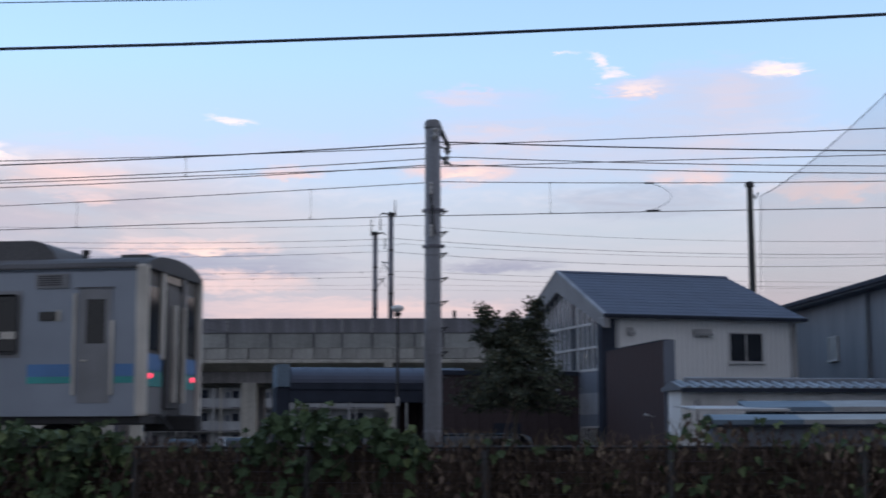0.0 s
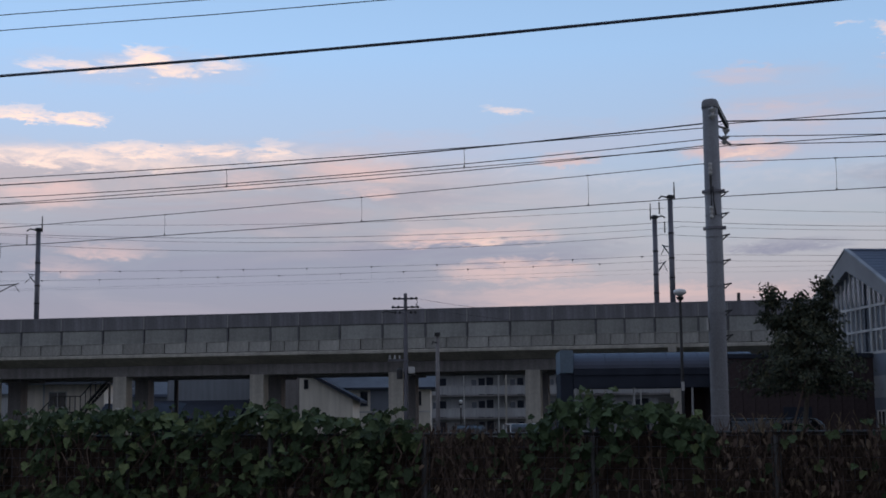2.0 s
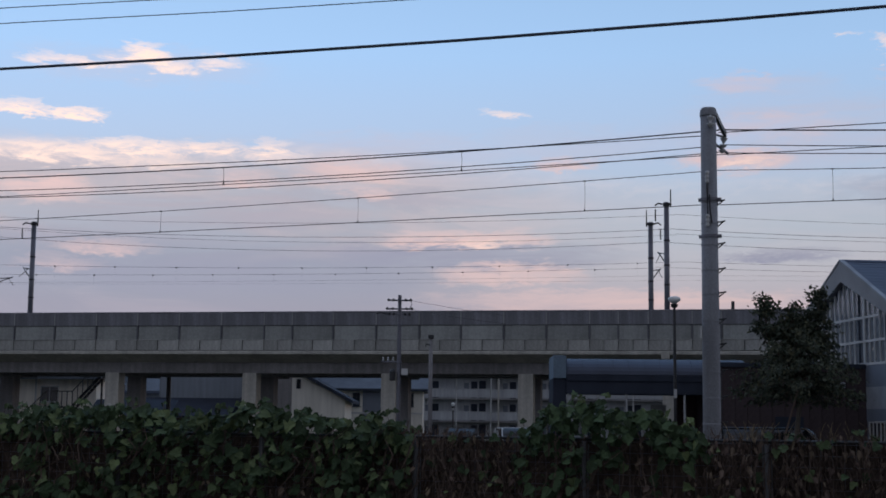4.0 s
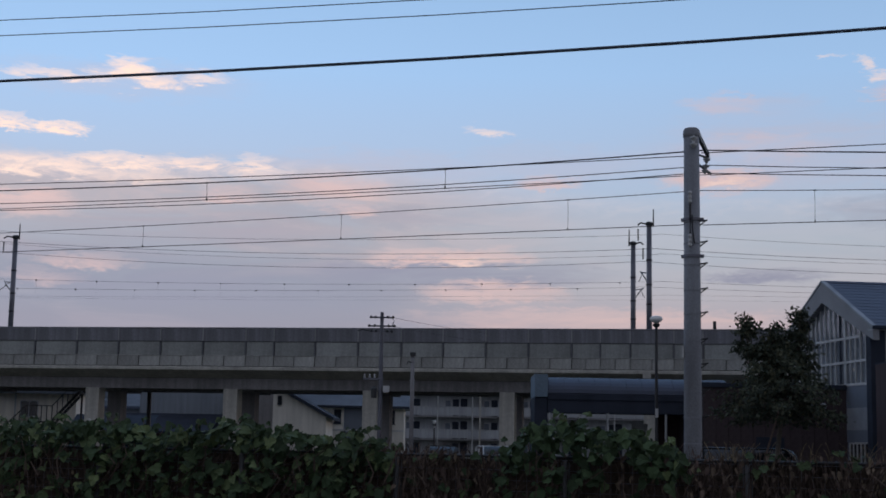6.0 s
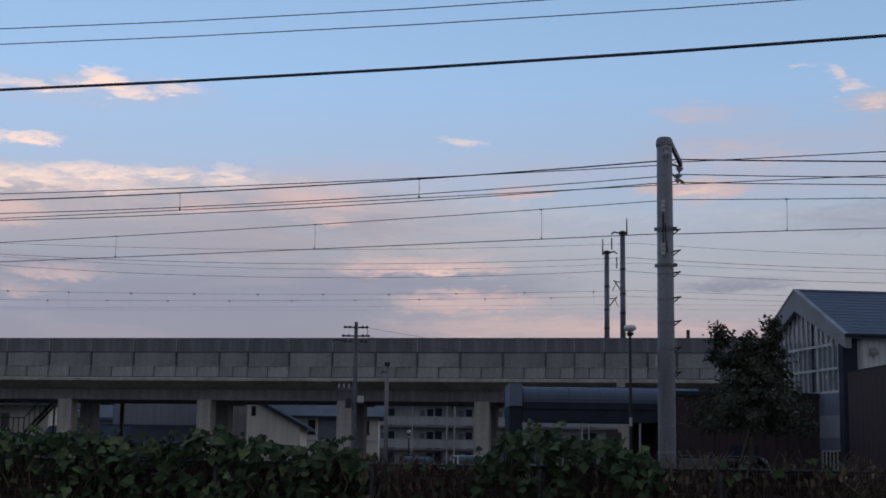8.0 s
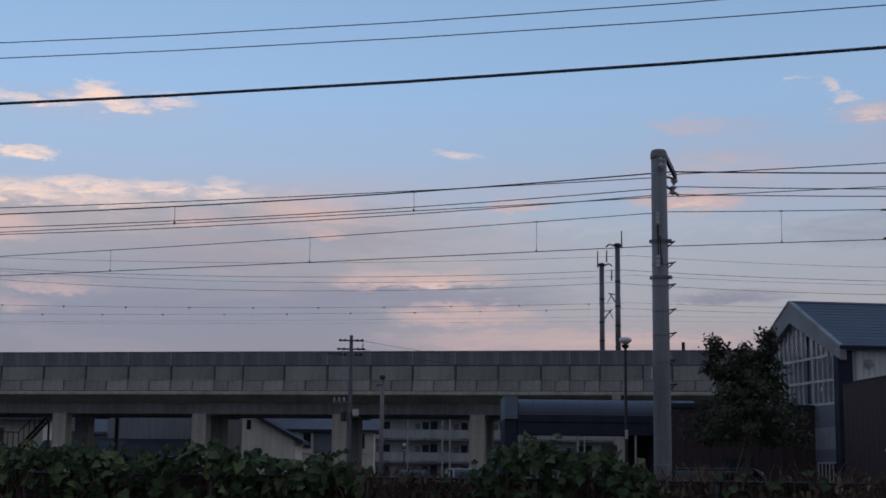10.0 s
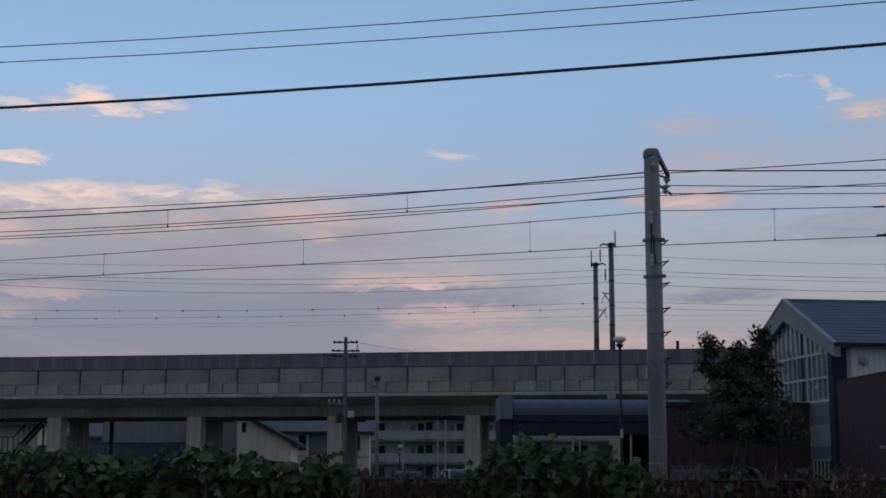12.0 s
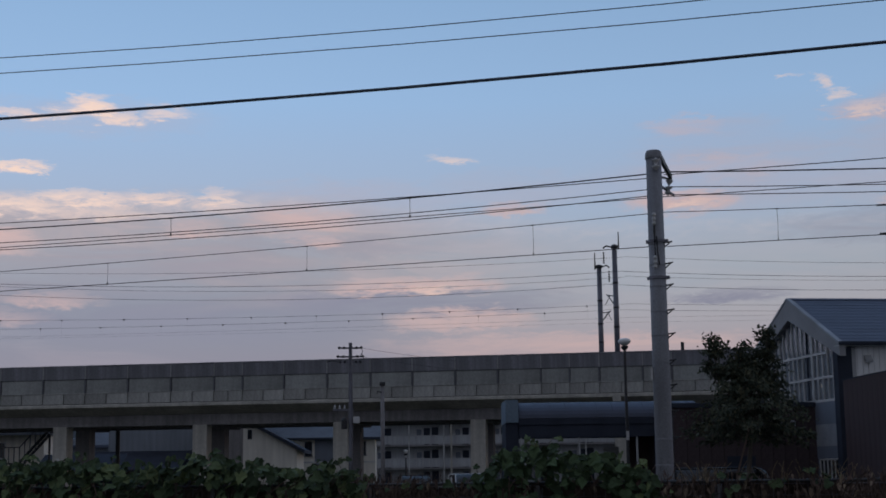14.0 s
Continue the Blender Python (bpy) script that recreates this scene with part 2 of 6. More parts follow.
M_CONCRETE = mat("viaduct_concrete", (0.30, 0.31, 0.30), 0.9, grain=8, vary=0.12, stain=0.28, stain_scale=0.5, streak=0.07, bump=0.1, random_obj=0.16)
M_CONCRETE_UP = mat("noise_wall_concrete", (0.178, 0.180, 0.20), 0.9, grain=8, vary=0.12, stain=0.3, stain_scale=0.4, streak=0.18, bump=0.1, random_obj=0.08)
M_CONCRETE_DARK = mat("deck_concrete", (0.20, 0.195, 0.205), 0.9, grain=8, vary=0.12, stain=0.25, stain_scale=0.35, streak=0.15)
M_LEDGE = mat("stained_ledge_concrete", (0.325, 0.325, 0.31), 0.9, grain=8, vary=0.14, stain=0.42, stain_scale=0.8, streak=0.16, bump=0.1, random_obj=0.2)
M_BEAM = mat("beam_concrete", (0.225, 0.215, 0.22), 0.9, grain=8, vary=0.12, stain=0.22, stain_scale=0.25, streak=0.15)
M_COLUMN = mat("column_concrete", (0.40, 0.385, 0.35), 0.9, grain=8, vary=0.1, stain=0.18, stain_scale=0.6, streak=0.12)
M_POLE = mat("pole_concrete", (0.225, 0.232, 0.255), 0.85, grain=40, vary=0.16, stain=0.26, stain_scale=2.0, streak=0.15)
M_STEEL = mat("galvanised_steel", (0.15, 0.15, 0.175), 0.5, 0.6, grain=60, vary=0.15)
M_DARKSTEEL = mat("dark_painted_steel", (0.03, 0.03, 0.033), 0.5, 0.2, grain=60)
M_WIRE = mat("stranded_wire", (0.06, 0.06, 0.065), 0.5, 0.5, grain=80, bump=0)
M_CABLE = mat("black_cable_sheath", (0.045, 0.055, 0.085), 0.6, 0, grain=80, bump=0)
M_PORCELAIN = mat("porcelain", (0.42, 0.42, 0.42), 0.25, grain=20, vary=0.08, bump=0)
M_GRASS = mat("ground_earth", (0.07, 0.075, 0.045), 0.95, grain=6, vary=0.35, stain=0.3, stain_scale=0.2, bump=0.6, hue=(0.10, 0.085, 0.06))
M_ASPHALT = mat("asphalt", (0.05, 0.05, 0.052), 0.9, grain=40, vary=0.25, stain=0.25, stain_scale=0.3, bump=0.4)
M_BALLAST = mat("ballast", (0.14, 0.125, 0.11), 0.95, grain=22, vary=0.5, stain=0.25, bump=1.0)
M_RAIL = mat("rail_steel", (0.12, 0.08, 0.06), 0.55, 0.6, grain=40)
M_SLEEPER = mat("concrete_sleeper", (0.28, 0.27, 0.25), 0.9, grain=30)
M_LEAF = mat("vine_leaf", (0.050, 0.080, 0.038), 0.75, spec=0.25, grain=14, vary=0.2, stain=0.2, bump=0.1, island=0.45, hue=(0.092, 0.118, 0.052))
M_LEAF_DRY = mat("dry_leaf", (0.135, 0.098, 0.085), 0.9, spec=0.1, grain=14, vary=0.3, stain=0.3, bump=0.2, island=0.5, hue=(0.17, 0.135, 0.095))
M_STEM = mat("dry_stem", (0.10, 0.074, 0.062), 0.9, spec=0.1, grain=30, vary=0.3, island=0.5)
M_STRAW = mat("dry_straw", (0.19, 0.15, 0.10), 0.9, spec=0.1, grain=30, vary=0.3, island=0.4)
M_TREE_LEAF = mat("tree_leaf", (0.056, 0.070, 0.050), 0.75, grain=14, vary=0.2, island=0.45, hue=(0.065, 0.062, 0.035), bump=0, spec=0.2)
M_BARK = mat("bark", (0.09, 0.075, 0.06), 0.95, grain=20, vary=0.3, bump=0.8)


# ---- mesh tools ----
def part(name, bm, material, parent=None, label="", smooth=False):
    me = bpy.data.meshes.new(name)
    bmesh.ops.recalc_face_normals(bm, faces=bm.faces)
    bm.to_mesh(me)
    bm.free()
    me.materials.append(material)
    if smooth:
        for p in me.polygons:
            p.use_smooth = True
    ob = new(name, me)
    if parent is not None:
        ob.parent = parent
    if label:
        ob["label"] = label
    return ob


def raw(name, verts, faces, material, parent=None):
    me = bpy.data.meshes.new(name)
    me.from_pydata(verts, [], faces)
    me.update()
    me.materials.append(material)
    ob = new(name, me)
    if parent is not None:
        ob.parent = parent
    return ob


def scatter_leaves(name, meshes, spots, parent):
    """Single leaves as objects on a few shared blades."""
    for i, (p, tip, face, size) in enumerate(spots):
        tip = tip.normalized()
        side = tip.cross(face).normalized()
        nrm = side.cross(tip)
        o = new(name, meshes[i % len(meshes)])
        o.parent = parent
        o.matrix_basis = Matrix.Translation(p) @ Matrix((side, tip, nrm)).transposed().to_4x4() @ Matrix.Scale(size, 4)


def share(name, ob, m, parent):
    """Another object on ob's mesh, at the pose m under parent."""
    o = new(name, ob.data)
    o.parent = parent
    o.matrix_basis = m
    return o


def box(bm, x0, x1, y0, y1, z0, z1, bevel=0.0, m=None):
    vs = [bm.verts.new((x, y, z)) for x in (x0, x1) for y in (y0, y1) for z in (z0, z1)]
    fs = [bm.faces.new([vs[i] for i in f]) for f in ((0, 1, 3, 2), (4, 6, 7, 5), (0, 4, 5, 1), (2, 3, 7, 6), (0, 2, 6, 4), (1, 5, 7, 3))]
    if bevel:
        es = list({e for f in fs for e in f.edges})
        r = bmesh.ops.bevel(bm, geom=es, offset=bevel, segments=2, affect="EDGES", profile=0.6)
        vs = list({v for f in r["faces"] for v in f.verts} | {v for v in vs if v.is_valid})
    if m is not None:
        bmesh.ops.transform(bm, matrix=m, verts=[v for v in vs if v.is_valid])
    return vs


def boxed(*a, **k):
    bm = bmesh.new()
    box(bm, *a, **k)
    return bm


def tube(bm, a, b, r0, r1=None, n=10, caps=True):
    """A round bar from a to b, tapering from r0 to r1."""
    a, b = Vector(a), Vector(b)
    r1 = r0 if r1 is None else r1
    q = (b - a).to_track_quat("Z", "Y")
    rings = []
    for p, r in ((a, r0), (b, r1)):
        rings.append([bm.verts.new(p + q @ Vector((r * math.cos(2 * math.pi * i / n), r * math.sin(2 * math.pi * i / n), 0))) for i in range(n)])
    for i in range(n):
        bm.faces.new((rings[0][i], rings[0][(i + 1) % n], rings[1][(i + 1) % n], rings[1][i]))
    if caps:
        bm.faces.new(rings[0][::-1])
        bm.faces.new(rings[1])


def path_tube(bm, pts, r, n=6, r_end=None):
    """A round bar along a line of points."""
    pts = [Vector(p) for p in pts]
    rings = []
    for i, p in enumerate(pts):
        d = (pts[min(i + 1, len(pts) - 1)] - pts[max(i - 1, 0)]).normalized()
        q = d.to_track_quat("Z", "Y")
        rr = r if r_end is None else r + (r_end - r) * i / (len(pts) - 1)
        rings.append([bm.verts.new(p + q @ Vector((rr * math.cos(2 * math.pi * k / n), rr * math.sin(2 * math.pi * k / n), 0))) for k in range(n)])
    for a, b in zip(rings, rings[1:]):
        for k in range(n):
            bm.faces.new((a[k], a[(k + 1) % n], b[(k + 1) % n], b[k]))
    bm.faces.new(rings[0][::-1])
    bm.faces.new(rings[-1])


def lathe(bm, profile, m=None, n=20):
    """A turned form: (radius, height) pairs from bottom to top."""
    rings = [[bm.verts.new((r * math.cos(2 * math.pi * k / n), r * math.sin(2 * math.pi * k / n), z)) for k in range(n)] for r, z in profile]
    for a, b in zip(rings, rings[1:]):
        for k in range(n):
            bm.faces.new((a[k], a[(k + 1) % n], b[(k + 1) % n], b[k]))
    bm.faces.new(rings[0][::-1])
    bm.faces.new(rings[-1])
    if m is not None:
        bmesh.ops.transform(bm, matrix=m, verts=[v for r in rings for v in r])


def prism(bm, poly, x0, x1, m=None):
    """A bar along x with the section poly in (y, z)."""
    a = [bm.verts.new((x0, y, z)) for y, z in poly]
    b = [bm.verts.new((x1, y, z)) for y, z in poly]
    n = len(poly)
    for i in range(n):
        bm.faces.new((a[i], a[(i + 1) % n], b[(i + 1) % n], b[i]))
    bm.faces.new(a[::-1])
    bm.faces.new(b)
    if m is not None:
        bmesh.ops.transform(bm, matrix=m, verts=a + b)


def holder(name, m, label, category, group="", kind=""):
    ob = new(name)
    ob.matrix_basis = m
    return tagged(ob, label, category, group, kind)


TRACK = pose(0, 24.6, 0, 0, 0, -20)      # local x along the rails, y away from the camera
VIA = pose(0, 78, 0, 0, 0, -11)          # local x along the viaduct, y into it
RAIL_TOP = 0.98


# ---- ground ----
def build_ground():
    bm = bmesh.new()
    bmesh.ops.create_grid(bm, x_segments=40, y_segments=40, size=2500)
    tagged(part("ground", bm, M_GRASS), "bare earth and short weeds on flat ground", "ground", kind="structure")
    g = boxed(-60, 60, 38, 71, -0.3, 0.004)
    tagged(part("car_park", g, M_ASPHALT), "worn dark asphalt of a car park", "pavement", kind="structure")
    # the railway bank with its ballast bed
    bm = bmesh.new()
    prism(bm, [(-4.6, 0.0), (-2.6, 0.55), (-1.75, 0.80), (6.7, 0.80), (7.5, 0.55), (9.5, 0.0)], -420, 120)
    ob = tagged(part("ballast_bed", bm, M_BALLAST), "grey brown crushed stone ballast under two tracks", "ballast", kind="structure")
    ob.matrix_basis = TRACK
    for q in (0.0, 4.9):
        tr = holder("railway_track", TRACK @ pose(0, q, 0), "rusty steel rails on concrete sleepers in ballast", "railway track", "railway tracks", "structure")
        for w in (-0.56, 0.56):
            bm = bmesh.new()
            prism(bm, [(w - 0.07, RAIL_TOP - 0.16), (w + 0.07, RAIL_TOP - 0.16), (w + 0.065, RAIL_TOP - 0.145), (w + 0.012, RAIL_TOP - 0.12), (w + 0.012, RAIL_TOP - 0.045), (w + 0.034, RAIL_TOP - 0.03), (w + 0.032, RAIL_TOP), (w - 0.032, RAIL_TOP), (w - 0.034, RAIL_TOP - 0.03), (w - 0.012, RAIL_TOP - 0.045), (w - 0.012, RAIL_TOP - 0.12), (w - 0.065, RAIL_TOP - 0.145)], -420, 120)
            part("rail", bm, M_RAIL, tr)
        first = part("sleeper", boxed(-0.11, 0.11, -1.0, 1.0, 0.70, RAIL_TOP - 0.16, 0.015), M_SLEEPER, tr)
        first.matrix_basis = pose(-15, 0, 0)
        for i in range(1, 55):
            share("sleeper", first, pose(-15 + i * 0.62, 0, 0), tr)


build_ground()


# ---- viaduct ----
def build_viaduct():
    root = holder("railway_viaduct", VIA, "long grey concrete railway viaduct with panelled noise walls on square columns", "viaduct", kind="structure")
    x0, x1 = -125, 130
    # deck slab with its drip ledge, and the longitudinal beams
    bm = bmesh.new()
    prism(bm, [(-0.16, 5.46), (-0.16, 5.60), (0.02, 5.66), (10.4, 5.66), (10.4, 5.46), (9.2, 5.30), (7.6, 5.22), (2.2, 5.05), (1.15, 5.05)], x0, x1)
    part("deck", bm, M_COLUMN, root)
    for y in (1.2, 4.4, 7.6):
        part("beam", boxed(x0, x1, y, y + 0.85, 4.42, 5.04 if y < 2 else 5.2, 0.03), M_BEAM if y < 2 else M_CONCRETE_DARK, root)
    part("far_parapet", boxed(x0, x1, 10.2, 10.4, 5.66, 7.87), M_CONCRETE_UP, root)
    part("wall_core", boxed(x0, x1, 0.12, 0.3, 5.66, 7.80), M_CONCRETE_DARK, root)
    part("coping", boxed(x0, x1, -0.005, 0.34, 7.80, 7.88, 0.01), M_CONCRETE_UP, root)
    # panels of the noise wall: a lower course, a middle course and the upper course, 2.5 m joints
    low = part("lower_panel", boxed(0.022, 1.228, 0, 0.115, 5.69, 6.26, 0.02), M_LEDGE, root)
    mid = part("middle_panel", boxed(0.075, 2.425, 0.05, 0.118, 6.30, 7.06, 0.015), M_CONCRETE, root)
    top = part("upper_panel", boxed(0.012, 2.488, 0.0, 0.118, 7.085, 7.79, 0.012), M_CONCRETE_UP, root)
    sill = part("panel_sill", boxed(0.0, 2.5, -0.02, 0.118, 6.262, 6.298, 0.008), M_LEDGE, root)
    strip = part("joint_strip", boxed(-0.03, 0.03, -0.012, 0.0, 7.09, 7.80), M_CONCRETE, root)
    bm = bmesh.new()
    prism(bm, [(0.0, 6.30), (0.0, 7.02), (0.05, 7.075), (0.11, 7.075), (0.11, 6.30)], -0.055, 0.02)
    rib = part("wall_rib", bm, M_CONCRETE_UP, root)
    # courses follow the joints: 2.5 m panels with a short one beside each expansion joint
    joints = [-25.85, -23.3, -20.7, -18.15, -15.6, -13.05, -10.5, -8.85, -6.45, -3.98, -1.52, 0.83, 3.22, 5.57, 7.93, 9.47, 11.07, 13.4, 14.93]
    while joints[0] > -46:
        joints.insert(0, joints[0] - 2.5)
    while joints[-1] < 44:
        joints.append(joints[-1] + 2.4)
    firsts = {}
    for a, b in zip(joints, joints[1:]):
        for ob, size in ((mid, 2.5), (top, 2.5), (sill, 2.5), (strip, 0), (rib, 0)):
            wander = random.uniform(-0.006, 0.006) if ob is mid else 0
            m = pose(a, wander, 0) @ (Matrix.Diagonal(((b - a) / size, 1, 1, 1)) if size else Matrix())
            if ob not in firsts:
                firsts[ob] = True
                ob.matrix_basis = m
            else:
                share(ob.name.split(".")[0], ob, m, root)
        for k in range(2):
            m = pose(a + k * (b - a) / 2, random.uniform(-0.01, 0.01), 0) @ Matrix.Diagonal(((b - a) / 2.5, 1, 1, 1))
            if low not in firsts:
                firsts[low] = True
                low.matrix_basis = m
            else:
                share("lower_panel", low, m, root)
    part("drain_box", boxed(11.75, 12.2, -0.25, -0.101, 5.2, 5.62, 0.02), M_COLUMN, root)
    bm = bmesh.new()
    tube(bm, (15.55, 0.6, 5.66), (15.55, 0.6, 8.35), 0.09, n=10)
    part("short_post", bm, M_DARKSTEEL, root)
    # columns in two rows, about 8 m apart
    col = part("column", boxed(-0.42, 0.42, 1.18, 2.1, -0.2, 4.45, 0.04), M_COLUMN, root)
    # rear row in the darker concrete: under-deck shade put into its colour
    back = part("column", boxed(-0.44, 0.44, 4.4, 5.3, -0.2, 4.45, 0.04), M_CONCRETE_DARK, root)
    beam = part("cross_beam", boxed(-0.42, 0.42, 2.1, 7.6, 4.30, 5.25, 0.03), M_CONCRETE_DARK, root)
    for ob in (col, back, beam):
        spots = [-20.13, -11.71, -3.51, 4.27]
        spots = [-20.13 - 8.4 * i for i in range(1, 12)] + spots + [4.27 + 7.9 * i for i in range(1, 14)]
        ob.matrix_basis = pose(spots[0], 0, 0)
        for x in spots[1:]:
            share(ob.name.split(".")[0], ob, pose(x, 0, 0), root)


build_viaduct()


# ---- overhead line masts and wires ----
def insulator(bm, a, b, n=4, r=0.06):
    """A string of porcelain discs from a to b."""
    a, b = Vector(a), Vector(b)
    q = (b - a).to_track_quat("Z", "Y").to_matrix().to_4x4()
    ln = (b - a).length
    prof = [(0.012, 0)]
    for i in range(n):
        z = ln * (i + 0.5) / n
        h = ln / n * 0.32
        prof += [(0.02, z - h), (r, z - h * 0.6), (r * 0.9, z), (0.03, z + h * 0.8)]
    prof += [(0.012, ln)]
    lathe(bm, prof, Matrix.Translation(a) @ q, 12)


def build_track_mast():
    base = TRACK @ pose(4.91, -1.9, 0)
    root = holder("catenary_pole", base, "tall round grey concrete catenary pole with steel step pegs", "pole")
    bm = bmesh.new()
    tube(bm, (0, 0, -0.5), (0, 0, 6.42), 0.142, 0.117, 28)
    lathe(bm, [(0.117, 6.42), (0.105, 6.45), (0.05, 6.462)], n=28)
    part("shaft", bm, M_POLE, root, smooth=True)
    part("base_block", boxed(-0.35, 0.35, -0.35, 0.35, -0.1, 0.62, 0.03), M_SLEEPER, root)
    for z in (5.06, 4.50):
        bm = bmesh.new()
        lathe(bm, [(0.127, z - 0.025), (0.142, z - 0.02), (0.142, z + 0.02), (0.127, z + 0.025)], n=24)
        for sx in (-1, 1):
            box(bm, sx * 0.13 - 0.03, sx * 0.13 + 0.05, -0.025, 0.025, z - 0.025, z + 0.025)
        part("band", bm, M_STEEL, root)
    for z in (5.03, 4.71, 4.38, 4.00, 3.64, 3.24, 2.87, 2.48, 2.09, 1.71):
        bm = bmesh.new()
        path_tube(bm, [(0.10, 0, z), (0.21, 0, z + 0.012), (0.235, 0, z + 0.02)], 0.013)
        path_tube(bm, [(0.11, 0, z - 0.07), (0.20, 0, z)], 0.010)
        part("step_peg", bm, M_DARKSTEEL, root)
        rz = 0.142 - 0.025 * (z + 0.5) / 6.92
        bm = bmesh.new()
        lathe(bm, [(rz, z - 0.03), (rz + 0.004, z - 0.028), (rz + 0.004, z - 0.008), (rz, z - 0.006)], n=28)
        part("peg_strap", bm, M_POLE, root)
    # arm reaching over towards the track, with its hanging insulators
    bm = bmesh.new()
    bars = [bm.verts.new(v) for dx in (0.0, 0.05) for v in ((0.05 + dx, 0.02, 6.39), (0.05 + dx, 0.02, 6.475), (0.055 + dx, 1.12, 6.31), (0.055 + dx, 1.12, 6.24))]
    for face in ((0, 1, 2, 3), (4, 7, 6, 5), (0, 4, 5, 1), (1, 5, 6, 2), (2, 6, 7, 3), (3, 7, 4, 0)):
        bm.faces.new([bars[i] for i in face])
    part("arm", bm, M_DARKSTEEL, root)
    bm = bmesh.new()
    path_tube(bm, [(0.03, 0.10, 6.10), (0.06, 1.10, 6.24)], 0.018, 8)
    part("stay", bm, M_DARKSTEEL, root)
    for a, b, n in (((0.06, -0.17, 6.33), (0.06, -0.17, 6.13), 2), ((0.07, 1.08, 6.26), (0.055, 1.08, 6.13), 1), ((0.055, 1.08, 6.13), (0.03, 1.08, 5.97), 2)):
        bm = bmesh.new()
        insulator(bm, a, b, n, 0.062)
        part("insulator", bm, M_PORCELAIN, root, "white porcelain insulator", True)
    bm = bmesh.new()
    lathe(bm, [(0.128, 6.34), (0.130, 6.36), (0.124, 6.44), (0.10, 6.475), (0.04, 6.485)], n=28)
    part("cap", bm, M_POLE, root, "", True)
    # switch gear on the side facing the road
    bm = bmesh.new()
    path_tube(bm, [(0, -0.15, 5.46), (0, -0.165, 5.2), (0, -0.16, 4.72)], 0.018, 8)
    path_tube(bm, [(0.03, -0.15, 5.12), (0.035, -0.16, 4.9), (0.06, -0.14, 4.68)], 0.011, 6)
    part("drop_lead", bm, M_DARKSTEEL, root)
    for z in (5.28, 4.62):
        bm = bmesh.new()
        insulator(bm, (0, -0.18, z), (0, -0.18, z + 0.2), 3, 0.034)
        part("insulator", bm, M_PORCELAIN, root, "white porcelain insulator", True)
    part("marker_plate", boxed(-0.145, -0.115, -0.09, -0.05, 2.96, 3.14), M_PORCELAIN, root)
    # cantilevers carrying both wires over the tracks
    bm = bmesh.new()
    path_tube(bm, [(0, 0.1, 6.0), (0, 1.9, 6.13)], 0.02, 8)
    part("cantilever", bm, M_STEEL, root)


build_track_mast()


def wire(name, m, z_of, s0, s1, r, material, label, y=0.0, n=40, gentle=()):
    """A wire in the vertical plane y of the frame m; z_of gives its height along s. Beyond gentle it runs on straight."""
    lo, hi = gentle if gentle else (s0, s1)

    def z(s):
        c = min(max(s, lo), hi)
        slope = (z_of(c + 0.01) - z_of(c - 0.01)) / 0.02
        return z_of(c) + (s - c) * slope * (0.35 if abs(s - c) > 0 else 1)

    bm = bmesh.new()
    path_tube(bm, [(s0 + (s1 - s0) * i / n, y, z(s0 + (s1 - s0) * i / n)) for i in range(n + 1)], r, 6)
    ob = tagged(part(name, bm, material), label, "wire", "overhead wires")
    ob.matrix_basis = m
    return ob


def quad(a, b, c):
    return lambda s: a * s * s + b * s + c


